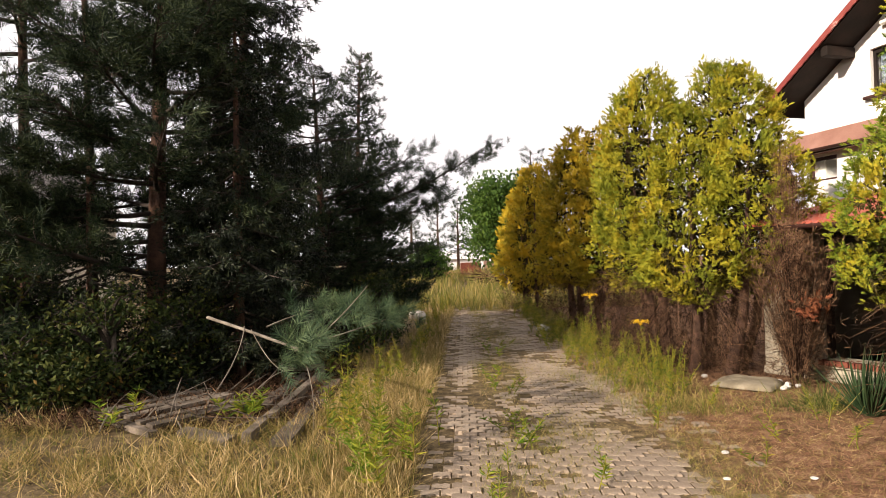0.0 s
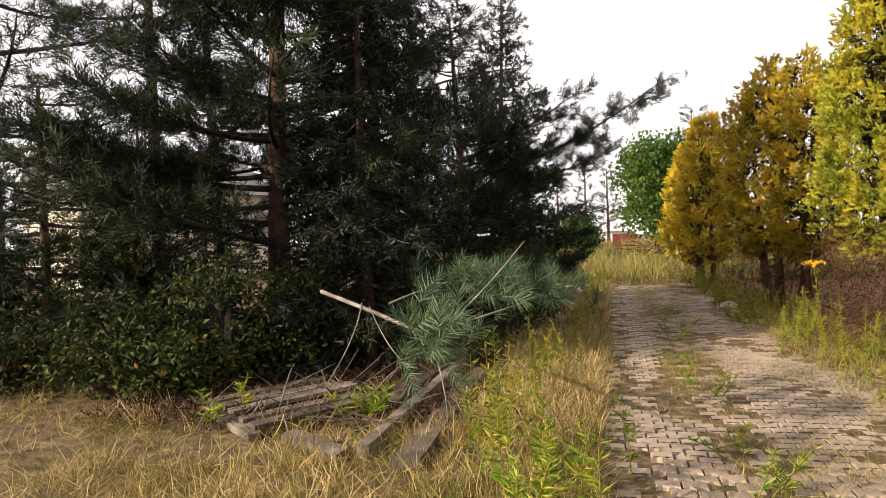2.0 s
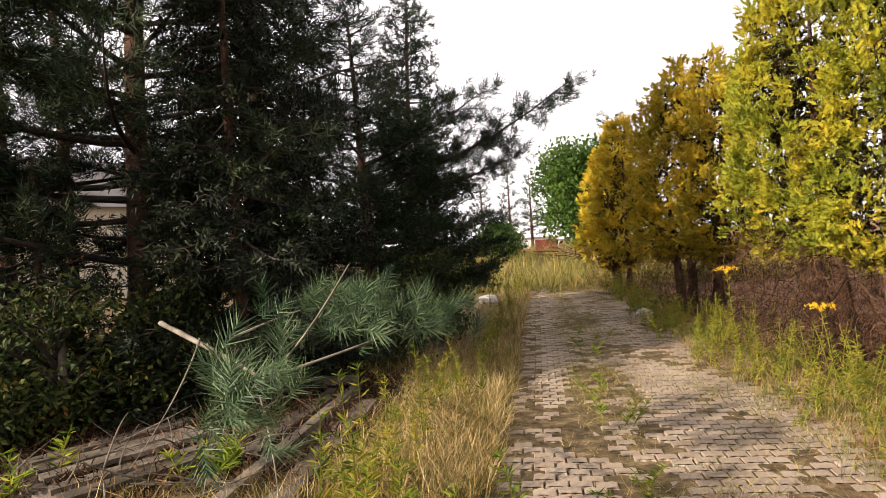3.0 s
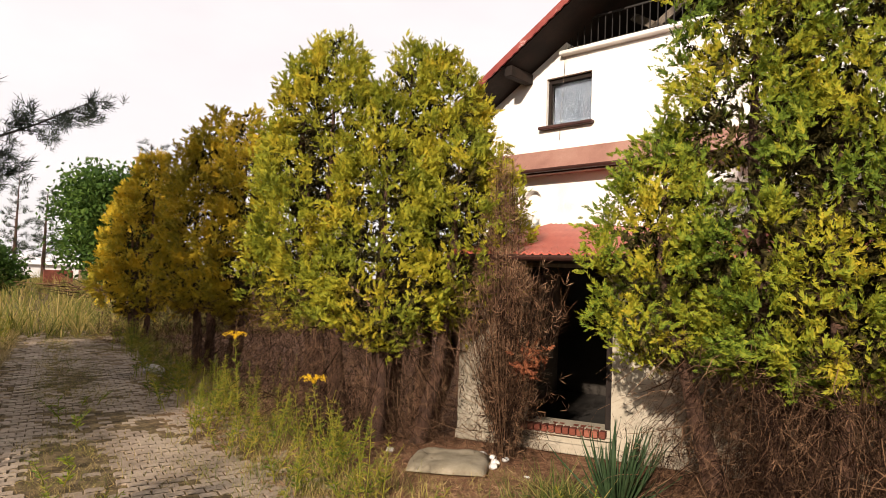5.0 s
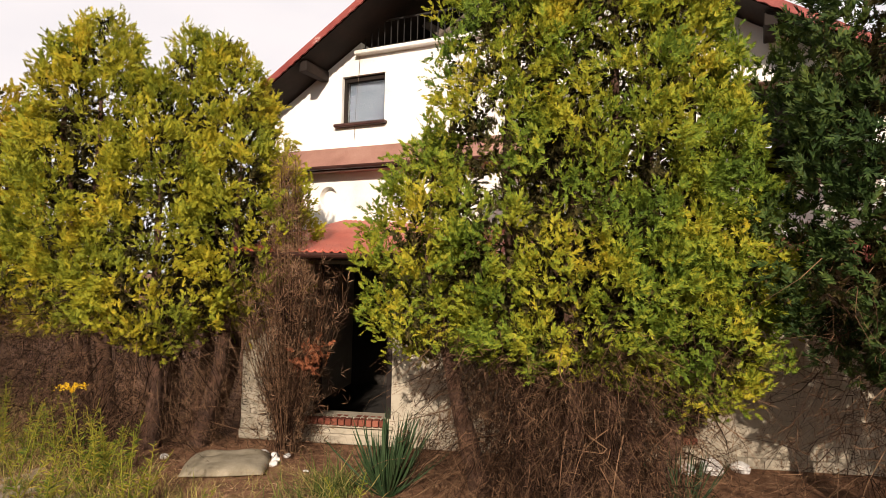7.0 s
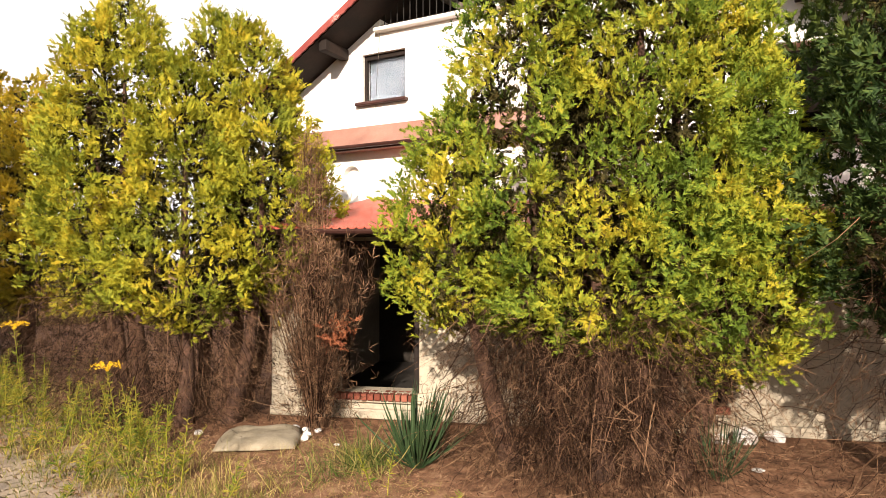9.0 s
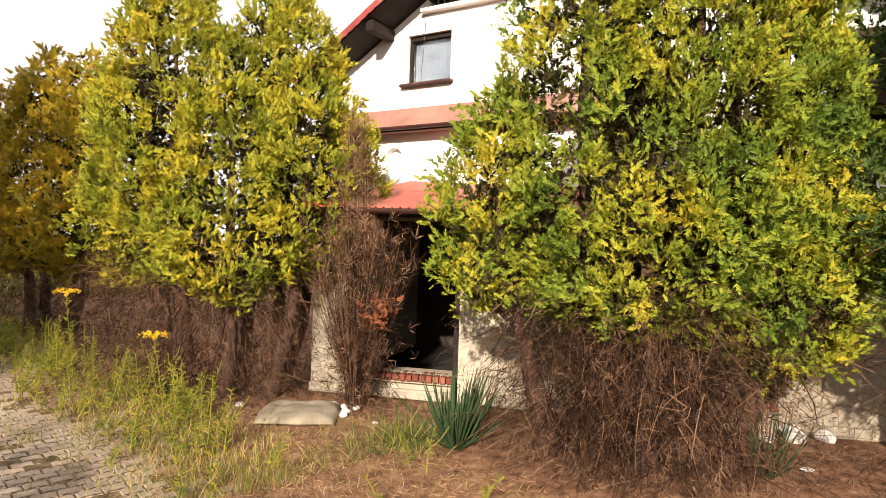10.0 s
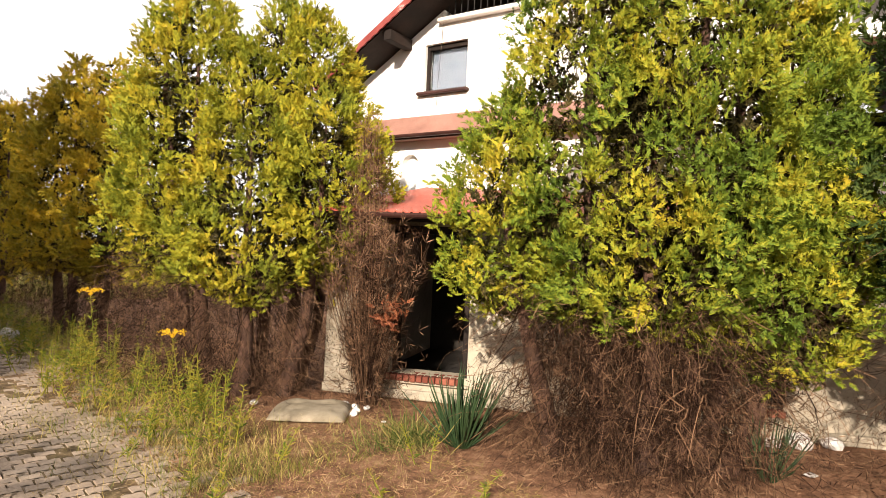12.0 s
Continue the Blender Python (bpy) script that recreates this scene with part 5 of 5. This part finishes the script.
# ---- planks under the pines ----
def plank(x0, y0, x1, y1, z, w, th, label, group="old planks", mat=M_PLANK, tilt=0.0):
    ln = math.hypot(x1 - x0, y1 - y0)
    bm = bmesh.new()
    bmesh.ops.create_grid(bm, x_segments=14, y_segments=2, size=0.5)
    for v in bm.verts:
        s = noise.noise((v.co.x * 6, v.co.y * 3, x0 * 3)) * 0.012
        v.co = Vector((v.co.x * ln + 0.03 * noise.noise((v.co.y * 9, x0, 1)), v.co.y * w + s, th + s * 0.4))
    r = bmesh.ops.extrude_face_region(bm, geom=list(bm.faces))
    for v in r["geom"]:
        if isinstance(v, bmesh.types.BMVert):
            v.co.z -= th
    bmesh.ops.recalc_face_normals(bm, faces=bm.faces)
    ob = part("plank", bm, mat, None)
    ob.matrix_world = pose((x0 + x1) / 2, (y0 + y1) / 2, z, tilt, 0, math.degrees(math.atan2(y1 - y0, x1 - x0)))
    return tagged(ob, label, "plank", group)


for k in range(5):
    plank(-3.66 + 0.20 * k, 6.90 - 0.18 * k, -2.96 + 0.20 * k, 8.0 - 0.20 * k - 0.14 * (k % 2), 0.06 + 0.006 * (k % 3), 0.15, 0.035, "grey weathered decking plank strewn with needles", tilt=float(rng.normal(0, 2)))
plank(-4.05, 7.18, -2.78, 6.08, 0.0, 0.10, 0.06, "grey bearer under the broken decking")
plank(-3.35, 8.2, -2.2, 7.1, 0.0, 0.10, 0.06, "grey bearer deeper under the broken decking")
plank(-2.52, 6.12, -1.93, 5.74, 0.02, 0.13, 0.05, "short pale plank end in the grass", tilt=9)
plank(-1.80, 5.75, -1.73, 9.05, 0.0, 0.09, 0.11, "long dark beam edging the decking", "edging beams")
plank(-2.02, 7.0, -1.93, 9.0, 0.05, 0.14, 0.04, "mossy board lying along the beam", "edging beams", tilt=5)
plank(-1.45, 5.6, -1.47, 8.5, 0.02, 0.19, 0.06, "long flat board beside the beam", "edging beams", tilt=-4)
plank(-2.25, 9.08, -1.72, 9.1, 0.11, 0.10, 0.08, "dark cross beam end", "edging beams")


def branch_thing(name, label, curves, mat, category="branch"):
    datas = []
    for pts, r0, r1 in curves:
        datas.append(tube_data(bezier(*pts, 9), np.linspace(r0, r1, 9), 6, 0.08))
    v, f = join(datas)
    ob = new(name, np_mesh(name, v, f, mat, True))
    return tagged(ob, label, category)


low = branch_thing("pine_bough", "bleached pine bough reaching out with blue-green needles", [
    (((-2.55, 6.9, 1.06), (-2.0, 6.4, 0.97), (-1.40, 5.85, 0.86)), 0.020, 0.013),
    (((-1.40, 5.85, 0.86), (-1.15, 5.5, 0.83), (-1.05, 5.2, 0.90)), 0.011, 0.006),
    (((-1.30, 5.55, 0.86), (-0.95, 5.15, 1.02), (-0.56, 4.72, 1.44)), 0.007, 0.0025),
    (((-1.10, 5.35, 0.95), (-0.85, 5.6, 1.0), (-0.50, 5.85, 1.10)), 0.008, 0.003),
    (((-1.75, 6.3, 1.0), (-1.5, 6.6, 1.12), (-1.0, 6.7, 1.22)), 0.009, 0.003),
    (((-2.0, 6.4, 1.0), (-1.9, 6.0, 0.75), (-2.2, 5.9, 0.35)), 0.006, 0.002),
    (((-1.9, 6.3, 0.98), (-1.6, 5.9, 0.62), (-1.35, 5.6, 0.66)), 0.005, 0.002),
    (((-1.2, 5.4, 0.85), (-1.05, 5.2, 0.6), (-1.1, 5.3, 0.25)), 0.005, 0.002)], M_PALEBRANCH)
NEAR_TUFT = tuft_template(34, 0.032, 0.62, 1.0)


def bough_needles():
    c = np.array([(-1.02, 4.75, 0.98), (-1.12, 4.9, 0.93), (-1.22, 5.1, 0.9), (-0.98, 5.0, 0.9), (-1.1, 5.15, 1.0),
                  (-1.45, 6.2, 1.08), (-1.25, 6.1, 1.12), (-1.05, 6.0, 1.14), (-0.85, 5.8, 1.12), (-0.68, 5.7, 1.12),
                  (-0.9, 6.3, 1.12), (-1.2, 6.55, 1.16), (-0.55, 5.8, 1.1), (-0.45, 6.1, 1.05), (-1.0, 6.7, 1.2), (-0.5, 6.6, 1.05)])
    p = np.repeat(c, 9, 0) + rng.normal(0, 0.075, (len(c) * 9, 3))
    d = rng.normal(0, 0.55, (len(p), 3)) + np.array([0.45, -0.45, 0.55])
    v, f = scatter(*NEAR_TUFT, p, d, rng.uniform(0.15, 0.23, len(p)))
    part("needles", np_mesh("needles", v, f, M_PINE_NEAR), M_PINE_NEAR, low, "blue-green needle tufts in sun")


bough_needles()


def brush_pile(x, y):
    n = 220
    p0 = np.stack([rng.normal(x, 1.3, n), rng.normal(y, 0.7, n), rng.uniform(0.0, 0.5, n) + 0.5], 1)
    p2 = p0 + np.stack([rng.normal(0, 0.9, n), rng.normal(0, 0.5, n), rng.uniform(-0.2, 0.7, n)], 1)
    v, f = thin_twigs(p0, (p0 + p2) / 2 + rng.normal(0, 0.1, (n, 3)), p2, rng.uniform(0.008, 0.025, n))
    ob = new("brush_pile", np_mesh("brush_pile", v, f, M_BROWNTWIG))
    tagged(ob, "heap of dry cut branches at the drive's end", "brush pile", kind="stuff")


brush_pile(4.0, 31.0)

# sticks lying on the decking
for k in range(40):
    a = rng.uniform(0, 6.28)
    p0 = np.array([rng.uniform(-3.4, -1.7), rng.uniform(6.0, 7.8), 0.04])
    ln = rng.uniform(0.35, 0.8)
    p2 = p0 + np.array([ln * math.cos(a), ln * math.sin(a), rng.uniform(0.0, 0.4)])
    branch_thing("stick", "thin dry grey stick leaning over the decking", [((p0, (p0 + p2) / 2 + rng.normal(0, 0.08, 3), p2), 0.008, 0.003)], M_GREYBARK, "stick")

# ---- distance ----
def far_house(x, y, w, d, h, roof_h, rz, wall, roof, label, name="far_house"):
    t = thing(name, pose(x, y, 0, 0, 0, rz), label, "house")
    box_part("wall", (-w / 2, w / 2, -d / 2, d / 2, 0, h), wall, t)
    bm = bmesh.new()
    a = [bm.verts.new((sx * (w / 2 + 0.4), sy * (d / 2 + 0.4), h - 0.05)) for sx, sy in ((-1, -1), (1, -1), (1, 1), (-1, 1))]
    r = [bm.verts.new((sx * (w / 2 + 0.4), 0, h + roof_h)) for sx in (-1, 1)]
    for q in ((a[0], a[1], r[1], r[0]), (a[2], a[3], r[0], r[1]), (a[1], a[2], r[1]), (a[3], a[0], r[0]), (a[3], a[2], a[1], a[0])):
        bm.faces.new(q)
    part("roof", bm, roof, t)
    return t


far_house(-22.0, 30.0, 9, 8, 4.2, 2.6, 60, M_FARWALL, M_FARROOF, "distant beige house seen between the pines")
shed = far_house(2.2, 78.0, 5.0, 4.0, 1.9, 0.9, 4, M_FARWHITE, M_FARWHITE, "distant white shed beyond the field", "far_shed")
brickwall = box_part("garden_wall", (-0.7, 0.7, -0.15, 0.15, 0, 1.0), M_BRICK, None, 0.02)
brickwall.matrix_world = pose(1.9, 44.0, 0.5, 0, 0, 3)
tagged(brickwall, "low orange brick wall at the field's edge", "wall")

# ---- paving ----
paving = thing("paving", Matrix.Identity(4), "worn grey concrete paver drive with grass in its joints", "paving", kind="structure")


def paver_mesh():
    """A wavy-sided concrete block with chamfered top."""
    bm = bmesh.new()
    L, W = 0.068, 0.054
    prof = [(-L, -W), (-L * 0.5, -W * 0.72), (0, -W), (L * 0.5, -W * 0.72), (L, -W), (L, W), (L * 0.5, W * 1.28), (0, W), (-L * 0.5, W * 1.28), (-L, W)]
    low = [bm.verts.new((u, w, -0.05)) for u, w in prof]
    mid = [bm.verts.new((u, w, 0.012)) for u, w in prof]
    top = [bm.verts.new((u * 0.93, w * 0.9, 0.020)) for u, w in prof]
    n = len(prof)
    for k in range(n):
        q = (k + 1) % n
        bm.faces.new([low[k], low[q], mid[q], mid[k]])
        bm.faces.new([mid[k], mid[q], top[q], top[k]])
    bm.faces.new(top)
    me = bpy.data.meshes.new("paver")
    bm.to_mesh(me)
    bm.free()
    me.materials.append(M_PAVER)
    return me


def lay_paving():
    me = paver_mesh()
    tv = np.array([v.co[:] for v in me.vertices])
    polys = [list(p.vertices) for p in me.polygons]
    tris = np.array([[p[0], p[k], p[k + 1]] for p in polys for k in range(1, len(p) - 1)])
    rest, count = [], 0
    row = 0
    y = -1.0
    while y < 25.0:
        shift = 0.074 * (row % 2)
        for c in range(19):
            if 3 < c < 8 and rng.uniform() < 0.35 or c in (0, 1) and rng.uniform() < 0.45 or c > 14 and rng.uniform() < 0.2 * (c - 14):
                continue
            if y > 17 and rng.uniform() < (y - 17) / 9:
                continue
            x = path_left(y) + 0.07 + 0.147 * c + shift
            near = 3.3 < y < 6.2 and 0.0 < x < 2.2
            z = float(ground_height(np.array(x), np.array(y))) - 0.026 + 0.026 * noise.noise((x * 1.3, y * 0.7, 8.0)) + 0.012 * math.exp(-((x - path_left(y) - 0.35) / 0.2) ** 2) + 0.012 * noise.noise((x * 4, y * 4, 2.0)) + rng.normal(0, 0.003)
            rz = -1.9 + rng.normal(0, 1.0)
            if near and count < 300:
                ob = new("paver", me)
                ob.parent = paving
                ob.matrix_world = pose(x, y, z, rng.normal(0, 1.2), rng.normal(0, 1.2), rz)
                count += 1
            else:
                rest.append((x, y, z, math.radians(rz)))
        y += 0.117
        row += 1
    r = np.array(rest)
    c, s = np.cos(r[:, 3])[:, None], np.sin(r[:, 3])[:, None]
    v = np.stack([r[:, :1] + c * tv[None, :, 0] - s * tv[None, :, 1], r[:, 1:2] + s * tv[None, :, 0] + c * tv[None, :, 1], r[:, 2:3] + tv[None, :, 2]], -1).reshape(-1, 3)
    f = (tris[None] + (np.arange(len(r)) * len(tv))[:, None, None]).reshape(-1, 3)
    tagged(part("pavers", np_mesh("pavers", v, f, M_PAVER), M_PAVER, paving), kind="stuff")


lay_paving()

# bricks of the two sills
for u0, u1 in ((-4.27, -3.34), (-1.8, -0.3)):
    sill = box_part("brick_sill", (u0, u1, -0.06, 0.27, 0.175, 0.20), M_LOWWALL, house, 0.003, None, "row of red sill bricks")
    bme = None
    k = 0
    u = u0 + 0.01
    while u + 0.065 < u1:
        if bme is None:
            ob = box_part("brick", (0, 0.062, -0.10, 0.12, 0.0, 0.066), M_BRICK, sill, 0.005)
            bme = ob.data
        else:
            ob = new("brick", bme)
            ob.parent = sill
        ob.matrix_local = pose(u, 0.0, 0.203, rng.normal(0, 1.0), rng.normal(0, 0.8), 0)
        u += 0.072
        k += 1
